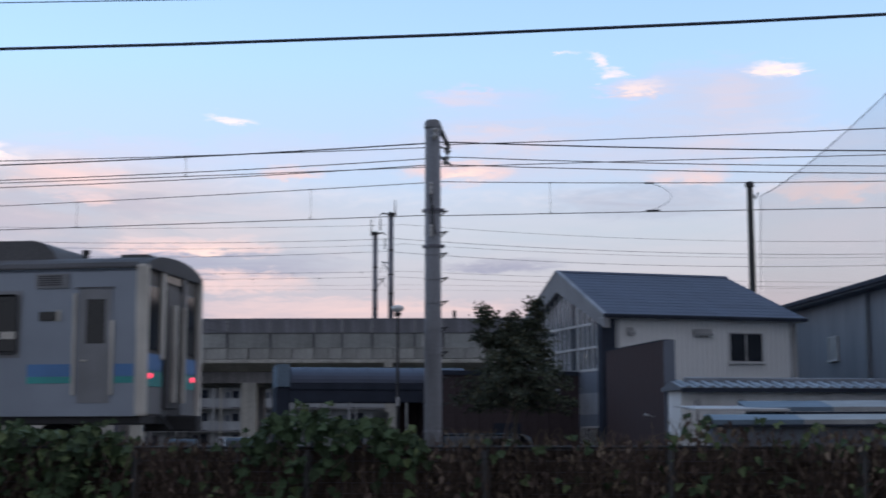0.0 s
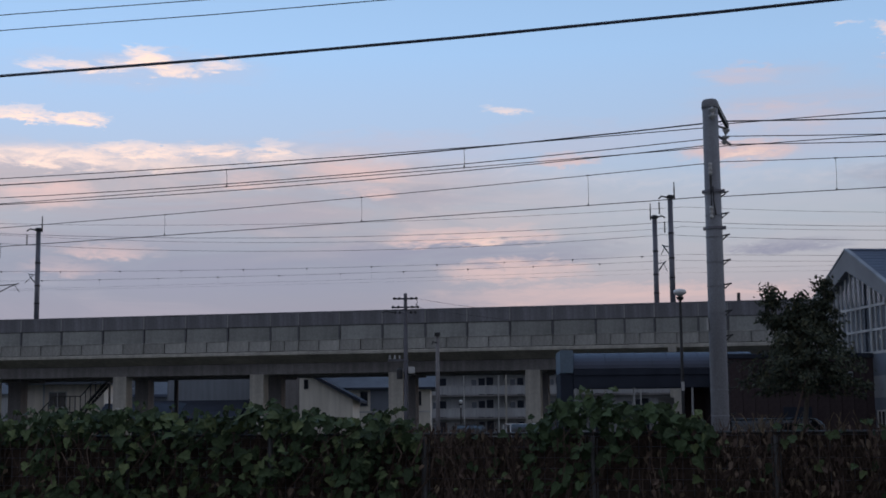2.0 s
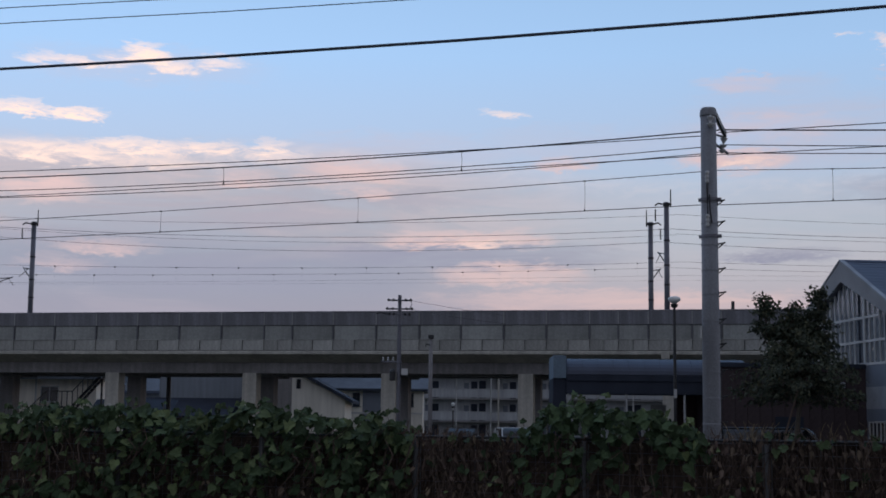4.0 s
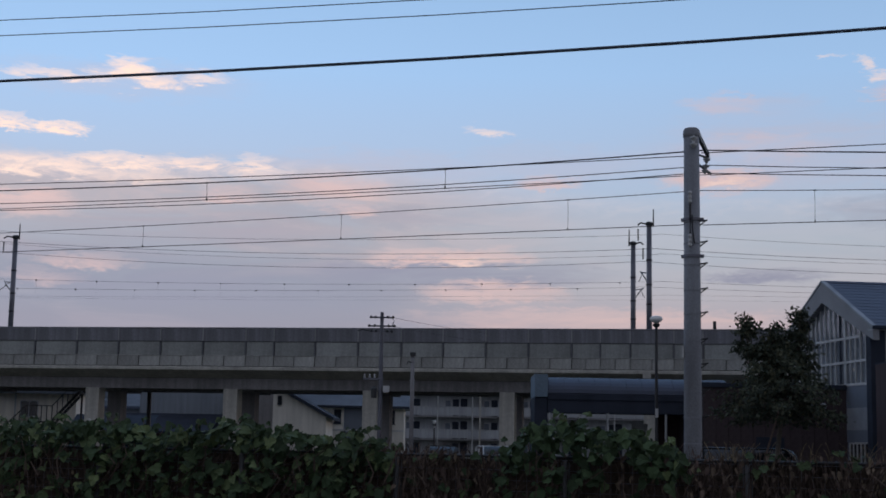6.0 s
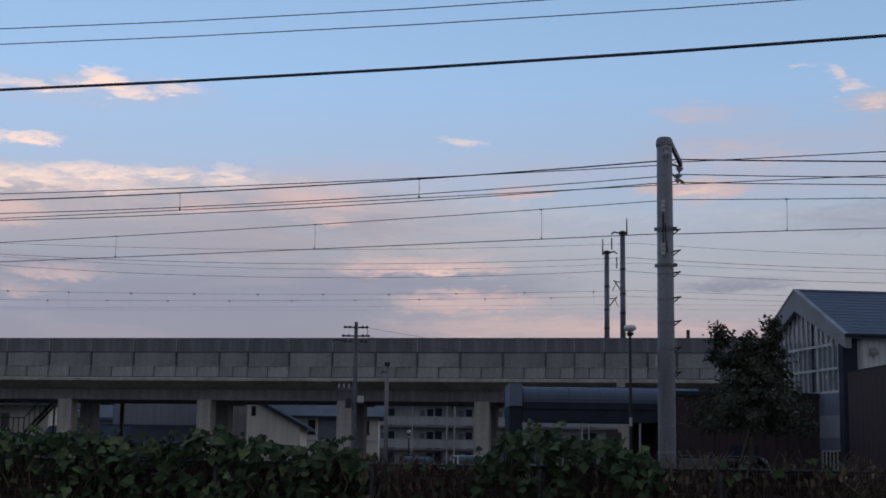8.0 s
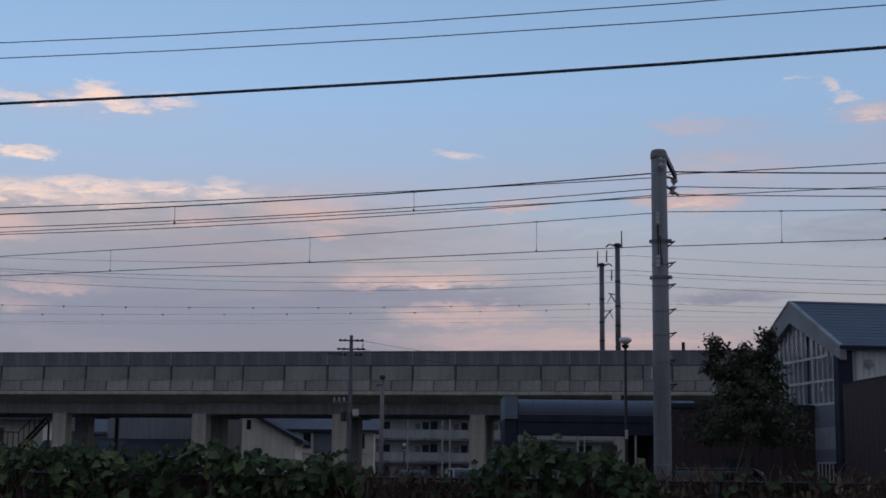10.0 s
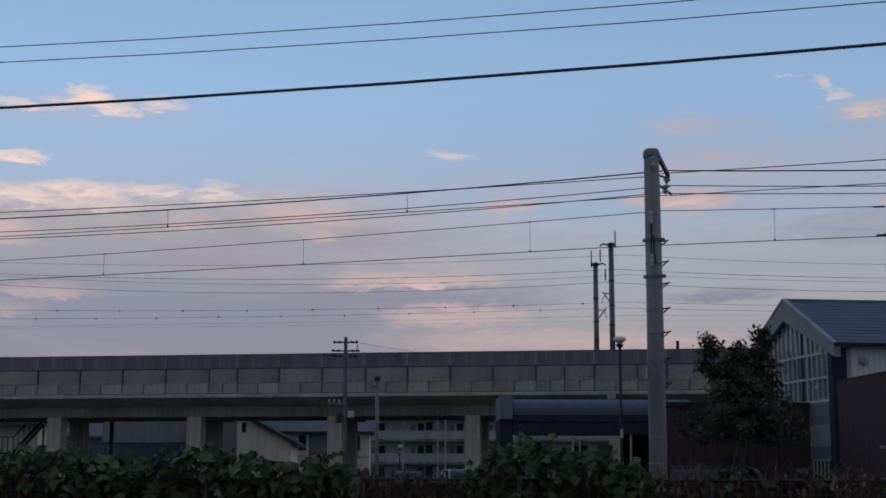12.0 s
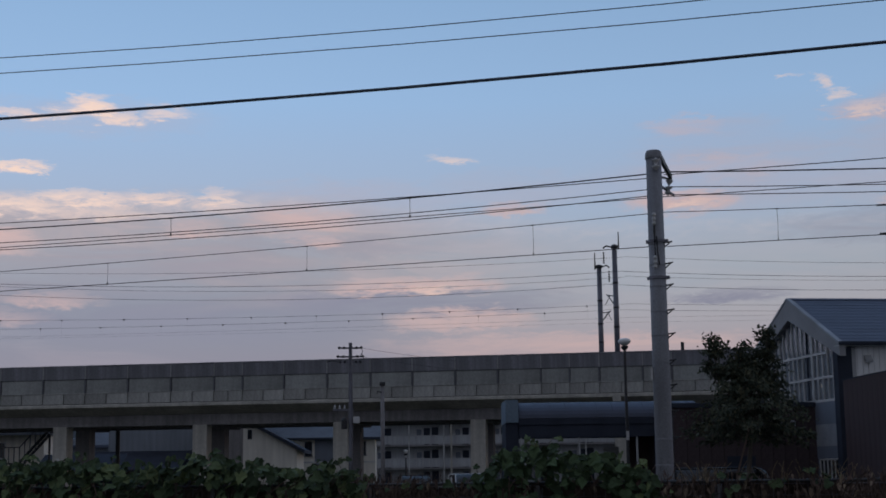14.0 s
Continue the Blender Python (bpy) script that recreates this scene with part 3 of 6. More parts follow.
def build_wires():
    split = 4.9
    spans = {
        "messenger_wire": (-0.8, (0.001849, 0.01380, 6.2453), (0.002268, -0.09236, 6.7600), 0.0135, "twin stranded messenger wire above the nearer track"),
        "auxiliary_wire": (-0.9, (0.001076, -0.00437, 6.2540), (0.001285, -0.01761, 6.3507), 0.009, "thin auxiliary wire beside the messenger wire"),
        "feeder_wire": (-0.5, (0.002062, 0.01475, 6.0420), (0.002745, -0.09997, 6.5992), 0.009, "thin feeder wire strung along the track"),
        "contact_wire": (0.0, (0.000365, 0.00553, 6.0773), (-0.000717, 0.00785, 6.0822), 0.0085, "copper contact wire above the nearer track"),
        "return_wire": (-0.3, (0.002180, 0.01781, 5.9588), (0.002063, -0.08602, 6.4509), 0.009, "thin return wire strung along the track"),
        "messenger_wire_far": (4.9, (0.000719, 0.02632, 6.6255), (0.001527, -0.05403, 6.9321), 0.0095, "messenger wire above the farther track"),
        "contact_wire_far": (4.9, (0.000203, 0.00844, 6.0236), (-0.000217, -0.00424, 6.0613), 0.0105, "copper contact wire above the farther track"),
    }
    for k, (q, lf, rt, r, label) in spans.items():
        mid = 4.0 if q > 1 else split
        name = k.replace("_far", "")
        r *= 0.87
        wire(name, TRACK, quad(*lf), -60, mid, r, M_WIRE, label, q, gentle=(-14, mid))
        wire(name, TRACK, quad(*rt), mid, 60, r, M_WIRE, label, q, gentle=(mid, 13))
    # droppers between messenger and contact wire
    def drop(s, s2, q, q2, z0, z1):
        bm = bmesh.new()
        path_tube(bm, [(s, q, z0), ((s + s2) / 2 + 0.006, (q + q2) / 2, (z0 + z1) / 2), (s2, q2, z1)], 0.0045, 5)
        box(bm, s2 - 0.012, s2 + 0.012, q2 - 0.012, q2 + 0.012, z1 - 0.012, z1 + 0.04)
        box(bm, s - 0.03, s + 0.03, q - 0.012, q + 0.012, z0 - 0.012, z0 + 0.012)
        ob = tagged(part("dropper", bm, M_WIRE), "thin wire dropper clipped between two overhead wires", "dropper", "droppers")
        ob.matrix_basis = TRACK
    mf, cf = quad(0.000719, 0.02632, 6.6255), quad(0.000203, 0.00844, 6.0236)
    mr, cr = quad(0.001527, -0.05403, 6.9321), quad(-0.000217, -0.00424, 6.0613)
    for s in FAR_DROPS:
        a, b = (mf, cf) if s < 4 else (mr, cr)
        drop(s, s, 4.9, 4.9, a(s), b(s))
    mn, cn = quad(0.001849, 0.01380, 6.2453), quad(0.000365, 0.00553, 6.0773)
    for s, s2 in NEAR_DROPS:
        drop(s, s2, -0.8, 0.0, mn(s), cn(s2))
    bm = bmesh.new()
    path_tube(bm, [(8.16 + 0.42 * math.sin(math.pi * k / 10) ** 0.8, 4.9, 6.59 - 0.555 * k / 10) for k in range(11)], 0.0042, 5)
    box(bm, 8.05, 8.25, 4.88, 4.92, 6.575, 6.605)
    box(bm, 8.08, 8.35, 4.88, 4.92, 6.02, 6.05)
    tagged(part("jumper_loop", bm, M_WIRE), "curved jumper wire joining two overhead wires", "wire", "overhead wires").matrix_basis = TRACK
    # cables along the road, close to the camera
    wire("telephone_cable", TRACK, quad(0.002014, -0.03361, 4.9668), -45, 45, 0.0135, M_CABLE, "thick black telephone cable strung along the road", -12.2, gentle=(-1.5, 11))
    wire("low_voltage_wire", TRACK, quad(0.002754, -0.05388, 5.5651), -45, 45, 0.0045, M_CABLE, "thin black wire strung along the road", -12.2, gentle=(-1, 8))
    wire("low_voltage_wire", TRACK, quad(0.002149, -0.04861, 5.4130), -45, 45, 0.0045, M_CABLE, "thin black wire strung along the road", -12.2, gentle=(-1, 8.5))
    # the viaduct's own wires
    for q, lf, rt, r in ((4, (0.00101, 0.002, 13.42), (0.001787, -0.13163, 14.995), 0.009), (2, (0.001336, 0.00185, 12.288), (0.001644, -0.11918, 13.733), 0.012), (2.2, (0.001539, -0.00087, 11.981), (0.001581, -0.113, 13.43), 0.008),
                         (6, (0.001616, 0.00838, 12.003), (0.001766, -0.12282, 13.496), 0.012), (3.6, (0.000598, 0.00234, 10.725), (0.000825, -0.06881, 11.60), 0.008), (6.4, (0.00040, 0.00656, 10.705), (0.000778, -0.06415, 11.505), 0.008),
                         (3.6, (0.000172, 0.00345, 10.007), (0.000172, -0.02, 10.31), 0.0045), (6.4, (0.000184, -0.00016, 10.083), (0.000184, -0.02, 10.32), 0.0035)):
        mid = 12.5 if q < 5 else 11.2
        wire("viaduct_wire", VIA, quad(*lf), -110, mid, r, M_WIRE, "thin overhead wire above the viaduct", q, gentle=(-32, mid))
        wire("viaduct_wire", VIA, quad(*rt), mid, 110, r, M_WIRE, "thin overhead wire above the viaduct", q, gentle=(mid, 44))
    for q, a, b, c, d in ((3.6, 0.000598, 0.00234, 10.725, 10.007), (6.4, 0.00040, 0.00656, 10.705, 10.083)):
        for i in range(12):
            s = -29.2 + i * 3.95 + (1.3 if q > 5 else 0)
            if s < 11:
                bm = bmesh.new()
                path_tube(bm, [(s, q, a * s * s + b * s + c + 0.05), (s, q, d + 0.00018 * s * s)], 0.0022, 4)
                box(bm, s - 0.035, s + 0.035, q - 0.03, q + 0.03, a * s * s + b * s + c - 0.06, a * s * s + b * s + c + 0.03)
                tagged(part("dropper", bm, M_WIRE), "thin wire dropper above the viaduct", "dropper", "viaduct droppers").matrix_basis = VIA


FAR_DROPS = (-8.81, -3.86, 1.23, 6.18)
NEAR_DROPS = ((-4.03, -4.47), (0.54, 0.26))
build_wires()


def build_viaduct_mast(s, q, top, r, side, rod, reach=0.5):
    root = holder("viaduct_mast", VIA @ pose(s, q, 0), "slim grey steel catenary mast standing on the viaduct", "mast", "viaduct masts")
    bm = bmesh.new()
    tube(bm, (0, 0, 5.6), (0, 0, top), r * 1.08, r * 0.95, 16)
    part("shaft", bm, M_STEEL, root, smooth=True)
    bm = bmesh.new()
    lathe(bm, [(r * 1.0, top - 0.05), (r * 1.35, top), (r * 1.35, top + 0.12), (r * 0.8, top + 0.18)], n=16)
    part("cap", bm, M_DARKSTEEL, root)
    bm = bmesh.new()
    tube(bm, (-side * r * 1.6, 0, top - 0.1), (-side * r * 1.6, 0, top + rod), 0.045, 0.03, 8)
    part("lightning_rod", bm, M_DARKSTEEL, root)
    bm = bmesh.new()
    path_tube(bm, [(0, 0, top), (side * 0.45, -0.2, top + 0.1), (side * 0.62, -0.3, top - 0.05)], 0.045, 8)
    part("bracket", bm, M_DARKSTEEL, root)
    bm = bmesh.new()
    insulator(bm, (side * 0.6, -0.3, top - 0.25), (side * 0.6, -0.3, top - 0.95), 5, 0.06)
    part("insulator", bm, M_DARKSTEEL, root)
    for z in (top - 2.0, top - 3.4, top - 4.5):
        bm = bmesh.new()
        lathe(bm, [(r * 1.02, z - 0.05), (r * 1.14, z - 0.045), (r * 1.14, z + 0.045), (r * 1.02, z + 0.05)], n=14)
        part("band", bm, M_DARKSTEEL, root)
    bm = bmesh.new()
    path_tube(bm, [(0, 0, top - 3.4), (side * reach * 0.7, 0.6, top - 2.8), (side * reach * 1.1, 1.2, top - 2.5)], 0.035, 6)
    path_tube(bm, [(0, 0, top - 2.75), (side * reach, 1.2, top - 2.55)], 0.035, 6)
    path_tube(bm, [(side * reach * 0.8, 1.2, top - 2.6), (side * reach * 1.25, 1.0, top - 3.1)], 0.02, 6)
    part("cantilever", bm, M_DARKSTEEL, root)


build_viaduct_mast(11.98, 3.0, 14.0, 0.15, -1, 0.9)
build_viaduct_mast(10.85, 8.0, 13.6, 0.15, 1, 0.9)
build_viaduct_mast(-26.45, 3.0, 13.55, 0.15, -1, 0.9, 1.1)
build_viaduct_mast(-32.2, 8.0, 13.5, 0.15, 1, 0.9, 1.1)
build_viaduct_mast(58.0, 3.0, 14.0, 0.15, -1, 0.9)


# ---- train ----
M_TRAIN = mat("brushed_stainless", (0.27, 0.305, 0.36), 0.42, 0.35, grain=60, vary=0.05, stain=0.08, stain_scale=1.2, bump=0.03)
M_TRAIN_ROOF = mat("train_roof_grey", (0.10, 0.10, 0.105), 0.8, grain=30, vary=0.2)
M_TRAIN_END = mat("dark_cab_end", (0.045, 0.045, 0.05), 0.4, grain=30)
M_TRAIN_WHITE = mat("pale_end_frame", (0.55, 0.52, 0.47), 0.5, grain=30, vary=0.08)
M_BLUE = mat("blue_stripe", (0.09, 0.22, 0.46), 0.4, grain=30, vary=0.05, bump=0)
M_GREEN = mat("green_stripe", (0.05, 0.34, 0.33), 0.4, grain=30, vary=0.05, bump=0)
M_DARKGLASS = glass_mat("dark_glass", (0.012, 0.013, 0.015))
M_UNDER = mat("underframe_black", (0.02, 0.02, 0.022), 0.7, grain=30)
M_TAIL = glow_mat("red_tail_lamp", (1.0, 0.06, 0.13), 1.2)
M_DOORMETAL = mat("grey_door_metal", (0.22, 0.225, 0.24), 0.45, 0.5, grain=40, vary=0.06, bump=0.03)


def bogie(root, x):
    bm = bmesh.new()
    for y in (-0.95, 0.95):
        box(bm, x - 1.5, x + 1.5, y - 0.08, y + 0.08, 0.42, 0.62, 0.03)
    box(bm, x - 0.3, x + 0.3, -0.95, 0.95, 0.40, 0.72, 0.03)
    part("bogie_frame", bm, M_UNDER, root)
    for dx in (-1.05, 1.05):
        bm = bmesh.new()
        for y in (-0.56, 0.56):
            lathe(bm, [(0.43, -0.065), (0.45, -0.06), (0.45, 0.0), (0.42, 0.06), (0.12, 0.065)], pose(x + dx, y, 0.43, 90 if y < 0 else -90), 24)
        tube(bm, (x + dx, -0.56, 0.43), (x + dx, 0.56, 0.43), 0.07, n=10)
        part("wheelset", bm, M_UNDER, root)


def train_car(m, tail):
    """One 20 m car. Local x = 0 at its rear end, the car running to negative x; z = 0 on the rails."""
    root = holder("train_car", m, "stainless steel commuter train car with a blue and green stripe", "train", "train cars")
    w = 1.40
    sec = [(-w, 0.96), (-w - 0.0, 2.2), (-w + 0.02, 3.30), (-w + 0.07, 3.40)]
    bm = bmesh.new()
    prism(bm, sec + [(-y, z) for y, z in sec[::-1]], -19.6, -0.16)
    part("body", bm, M_TRAIN, root)
    bm = bmesh.new()
    arc = [(-1.33, 3.38)] + [(-1.33 * math.cos(math.pi * k / 12), 3.40 + 0.25 * math.sin(math.pi * k / 12)) for k in range(1, 12)] + [(1.33, 3.38)]
    prism(bm, arc, -19.6, -0.2)
    part("roof", bm, M_TRAIN_ROOF, root)
    part("rain_gutter", boxed(-19.6, -0.2, -1.425, -1.36, 3.355, 3.395, 0.01), M_TRAIN_ROOF, root)
    bm = bmesh.new()
    curve = [(1.80 + 0.5 * (1 - math.cos(math.pi / 2 * k / 8)), 3.45 + 0.47 * math.sin(math.pi / 2 * k / 8)) for k in range(9)]
    prism(bm, curve + [(11.3, 3.92), (11.5, 3.75), (11.5, 3.45)], -0.85, 0.85, pose(0, 0, 0, 0, 0, 90))
    part("roof_cooler", bm, M_TRAIN_ROOF, root)
    part("horn_box", boxed(-0.72, -0.22, -0.8, 0.8, 3.5, 3.655, 0.03), M_TRAIN_ROOF, root)
    bm = bmesh.new()
    lathe(bm, [(0.05, 3.55), (0.05, 3.69), (0.07, 3.70), (0.07, 3.76), (0.03, 3.77)], pose(-1.41, -0.6, 0), 12)
    part("antenna", bm, M_DARKSTEEL, root)
    # sides: doors, windows, stripes
    for sy in (-1, 1):
        y = sy * (w + 0.004)

        def plate(name, xa, xb, za, zb, mt, d=0.012, bev=0.004):
            return part(name, boxed(xa, xb, min(y, y + sy * d), max(y, y + sy * d), za, zb, bev), mt, root)

        for xa, xb in ((-0.53, -0.205), (-2.02, -1.27)):
            plate("blue_stripe", xa, xb, 1.60, 1.80, M_BLUE, 0.004, 0)
            plate("green_stripe", xa, xb, 1.49, 1.597, M_GREEN, 0.004, 0)
        plate("cab_door", -1.16, -0.60, 1.17, 3.02, M_DOORMETAL, 0.006)
        plate("door_window", -1.03, -0.70, 2.13, 2.85, M_DARKGLASS, 0.012)
        for xa in (-1.25, -0.60):
            plate("hand_rail", xa, xa + 0.055, 1.30, 2.95 if xa < -1 else 2.50, M_TRAIN_WHITE, 0.035, 0.012)
        plate("door_header", -1.22, -0.56, 3.03, 3.05, M_TRAIN_ROOF, 0.02, 0)
        plate("door_handle", -1.10, -1.0, 1.84, 1.87, M_TRAIN_WHITE, 0.03, 0.006)
        plate("vent_frame", -1.92, -1.34, 3.04, 3.28, M_DOORMETAL, 0.012)
        for k in range(5):
            plate("vent_slat", -1.88, -1.46, 3.085 + k * 0.036, 3.105 + k * 0.036, M_TRAIN_END, 0.02, 0)
        plate("sign_window", -1.84, -1.55, 2.51, 2.66, M_DARKGLASS, 0.01)
        plate("sign_frame", -1.54, -1.47, 2.50, 2.68, M_TRAIN_WHITE, 0.012)
        for k in range(6):
            plate("side_window", -3.25 - k * 2.7, -2.21 - k * 2.7, 1.97, 2.95, M_DARKGLASS, 0.01, 0.05)
            plate("window_frame", -3.31 - k * 2.7, -2.15 - k * 2.7, 1.91, 3.01, M_DOORMETAL, 0.003, 0)
            plate("notice", -2.50 - k * 2.7, -2.24 - k * 2.7, 2.22, 2.34, M_TRAIN_WHITE, 0.014, 0.002)
    # end: pale rim, dark recessed front, gangway door, lamps
    for sy in (-1, 1):
        part("end_rim", boxed(-0.2, 0.0, min(sy * 1.405, sy * 1.27), max(sy * 1.405, sy * 1.27), 0.96, 3.42, 0.045), M_TRAIN_WHITE, root)
    bm = bmesh.new()
    arc2 = [(-1.39 * math.cos(math.pi * k / 12), 3.36 + 0.28 * math.sin(math.pi * k / 12)) for k in range(13)]
    prism(bm, [(1.25, 3.36)] + [(-1.25, 3.36)] + arc2, -0.2, -0.005)
    part("end_arch", bm, M_TRAIN_ROOF, root)
    part("end_wall", boxed(-0.2, -0.09, -1.25, 1.25, 0.96, 3.40), M_TRAIN_END, root)
    for ya, yb in ((-1.22, -0.48), (0.48, 1.22)):
        part("end_window", boxed(-0.095, -0.07, ya, yb, 2.05, 3.1, 0.01), M_DARKGLASS, root)
        part("end_blue", boxed(-0.095, -0.065, ya, yb, 1.70, 1.98), M_BLUE, root)
        part("end_green", boxed(-0.095, -0.065, ya, yb, 1.45, 1.715), M_GREEN, root)
        part("end_skirt", boxed(-0.095, -0.068, ya, yb, 1.0, 1.44), M_DOORMETAL, root)
        bm = bmesh.new()
        lathe(bm, [(0.045, 0), (0.05, 0.02), (0.03, 0.035)], pose(-0.065, 1.04 if ya > 0 else -1.04, 1.62, 0, 90), 14)
        part("tail_lamp", bm, M_TAIL if tail else M_DARKGLASS, root, "glowing red tail lamp" if tail else "")
    part("corner_post", boxed(-0.1, -0.02, -0.60, -0.46, 1.9, 3.38, 0.03), M_TRAIN_WHITE, root)
    part("corner_post", boxed(-0.1, -0.02, 0.46, 0.60, 1.9, 3.38, 0.03), M_DOORMETAL, root)
    for ya in (-0.08, 0.38):
        part("gangway_post", boxed(-0.1, 0.03, ya, ya + 0.075, 1.2, 2.85, 0.02), M_TRAIN_WHITE, root)
    part("gangway_door", boxed(-0.1, -0.04, -0.36, 0.36, 1.1, 3.1, 0.01), M_TRAIN_END, root)
    part("end_lamp_box", boxed(-0.1, -0.06, -0.5, 0.5, 3.2, 3.42, 0.02), M_DARKGLASS, root)
    part("coupler", boxed(-0.5, 0.45, -0.14, 0.14, 0.72, 0.98, 0.03), M_UNDER, root)
    for k in range(3):
        bm = bmesh.new()
        path_tube(bm, [(-0.1, -0.55 + k * 0.5, 1.0), (0.12, -0.5 + k * 0.5, 0.75), (0.05, -0.45 + k * 0.5, 0.6)], 0.03, 6)
        part("brake_hose", bm, M_UNDER, root)
    for k, (xa, xb) in enumerate(((-6.5, -4.6), (-9.5, -7.0), (-12.2, -10.2), (-14.6, -12.8))):
        part("underfloor_box", boxed(xa, xb, -1.25, 1.25, 0.35, 0.95, 0.03), M_UNDER, root)
    part("sole_bar", boxed(-19.5, -0.1, -1.33, 1.33, 0.84, 0.965, 0.01), M_UNDER, root)
    bogie(root, -2.9)
    bogie(root, -16.7)
    return root


TRAIN = [train_car(TRACK @ pose(0.15, 0, RAIL_TOP), True), train_car(TRACK @ pose(-19.85, 0, RAIL_TOP), False)]


# ---- materials of the buildings ----
M_SIDING = mat("white_siding", (0.74, 0.74, 0.73), 0.7, grain=30, vary=0.05, stain=0.08, stain_scale=0.5, streak=0.06, bump=0.05)
M_CREAM = mat("cream_render", (0.60, 0.57, 0.51), 0.85, grain=30, vary=0.08, stain=0.1, streak=0.08)
M_RAKE = mat("dull_rake_board", (0.235, 0.238, 0.25), 0.65, grain=20, vary=0.08, stain=0.12)
M_FASCIA = mat("pale_fascia", (0.40, 0.405, 0.41), 0.6, grain=30, vary=0.05)
M_ROOF_BLUE = mat("blue_grey_roof_metal", (0.075, 0.094, 0.142), 0.65, 0.0, grain=20, vary=0.1, stain=0.12, random_obj=0.06)
M_CANOPY = mat("dark_blue_canopy_metal", (0.046, 0.058, 0.092), 0.6, grain=20, vary=0.1, stain=0.15)
# cream lightened for the stair house: open-sky light put into its colour
M_CREAM_LIT = mat("pale_cream_render", (0.76, 0.70, 0.61), 0.85, grain=30, vary=0.08, stain=0.1, streak=0.08)
M_ROOF_FAR = mat("slate_grey_roof", (0.13, 0.15, 0.18), 0.85, spec=0.2, grain=12, vary=0.15, stain=0.15)
M_CLAD = mat("blue_grey_cladding", (0.14, 0.16, 0.20), 0.6, 0.1, grain=20, vary=0.08, stain=0.1)
M_CLAD_PALE = mat("pale_grey_cladding", (0.26, 0.28, 0.31), 0.6, 0.1, grain=20, vary=0.08)
M_NAVY = mat("navy_panel", (0.028, 0.034, 0.05), 0.8, spec=0.2, grain=20, vary=0.1)
M_BROWN = mat("dark_brown_cladding", (0.056, 0.036, 0.037), 0.75, spec=0.25, grain=16, vary=0.15, stain=0.15, streak=0.1)
M_WHITEFRAME = mat("white_window_frame", (0.46, 0.46, 0.46), 0.5, grain=30, vary=0.05, bump=0)
M_TILE = mat("grey_roof_tile", (0.17, 0.19, 0.22), 0.35, grain=20, vary=0.15, random_obj=0.15)
M_GREYWALL = mat("grey_metal_wall", (0.20, 0.225, 0.26), 0.6, 0.1, grain=14, vary=0.08, stain=0.12, streak=0.1)
M_SHED = mat("weathered_blue_sheet", (0.12, 0.17, 0.22), 0.6, 0.1, grain=16, vary=0.12, stain=0.2)
M_SHEDPALE = mat("weathered_pale_sheet", (0.30, 0.31, 0.31), 0.6, 0.1, grain=16, vary=0.12, stain=0.2)
M_APT = mat("apartment_render", (0.32, 0.335, 0.36), 0.85, grain=20, vary=0.08, stain=0.12, streak=0.1)
M_RAILING = mat("grey_railing", (0.34, 0.35, 0.36), 0.6, grain=30)
M_LAMPGLOBE = mat("opal_lamp_globe", (0.68, 0.68, 0.67), 0.35, grain=30, vary=0.04, bump=0)
M_SMALL_LIGHT = glow_mat("small_lit_lamp", (1.0, 0.93, 0.82), 1.1)
M_CARWHITE = mat("silver_white_paint", (0.62, 0.64, 0.66), 0.3, 0.1, grain=60, vary=0.03, bump=0)
M_CARDARK = mat("black_car_paint", (0.015, 0.015, 0.018), 0.15, 0.2, grain=60, vary=0.03, bump=0)
M_TYRE = mat("tyre_rubber", (0.02, 0.02, 0.02), 0.85, grain=40)
M_PANE = mat("window_pane", (0.02, 0.023, 0.028), 0.06, bump=0, vary=0.03)
M_PANE_CLEAR = mat("clear_pane", (0.20, 0.23, 0.27), 0.06, bump=0, vary=0.03)
M_PANE_CLEAR.node_tree.nodes["Principled BSDF"].inputs["Alpha"].default_value = 0.62
M_PANE_CLEAR.node_tree.nodes["Principled BSDF"].inputs["IOR"].default_value = 2.1
# annex cladding: a greyer brown than the screen wall
M_ANNEX_BROWN = mat("charred_timber", (0.056, 0.042, 0.045), 0.8, spec=0.2, grain=16, vary=0.2, stain=0.2, streak=0.12)


def window(root, m, w, h, bars=1, name="window", frame_mat=None, pane_mat=None, sill=True):
    """A window in the x-z plane of m, its lower left corner at the origin, facing -y."""
    frame_mat, pane_mat = frame_mat or M_WHITEFRAME, pane_mat or M_PANE
    bm = bmesh.new()
    t = 0.05
    for a in ((0, w, 0, t), (0, w, h - t, h), (0, t, t, h - t), (w - t, w, t, h - t)):
        box(bm, a[0], a[1], -0.06, 0.03, a[2], a[3])
    for i in range(1, bars + 1):
        x = w * i / (bars + 1)
        box(bm, x - t / 2, x + t / 2, -0.05, 0.03, t, h - t)
    win = part(name, bm, frame_mat, root)
    win.matrix_basis = m
    for i in range(bars + 1):
        part("pane", boxed(w * i / (bars + 1) + t / 2, w * (i + 1) / (bars + 1) - t / 2, -0.012, 0.0, t, h - t), pane_mat, win)
    if sill:
        part("sill", boxed(-0.06, w + 0.06, -0.12, 0.03, -0.07, -0.002, 0.01), frame_mat, win)
    return win


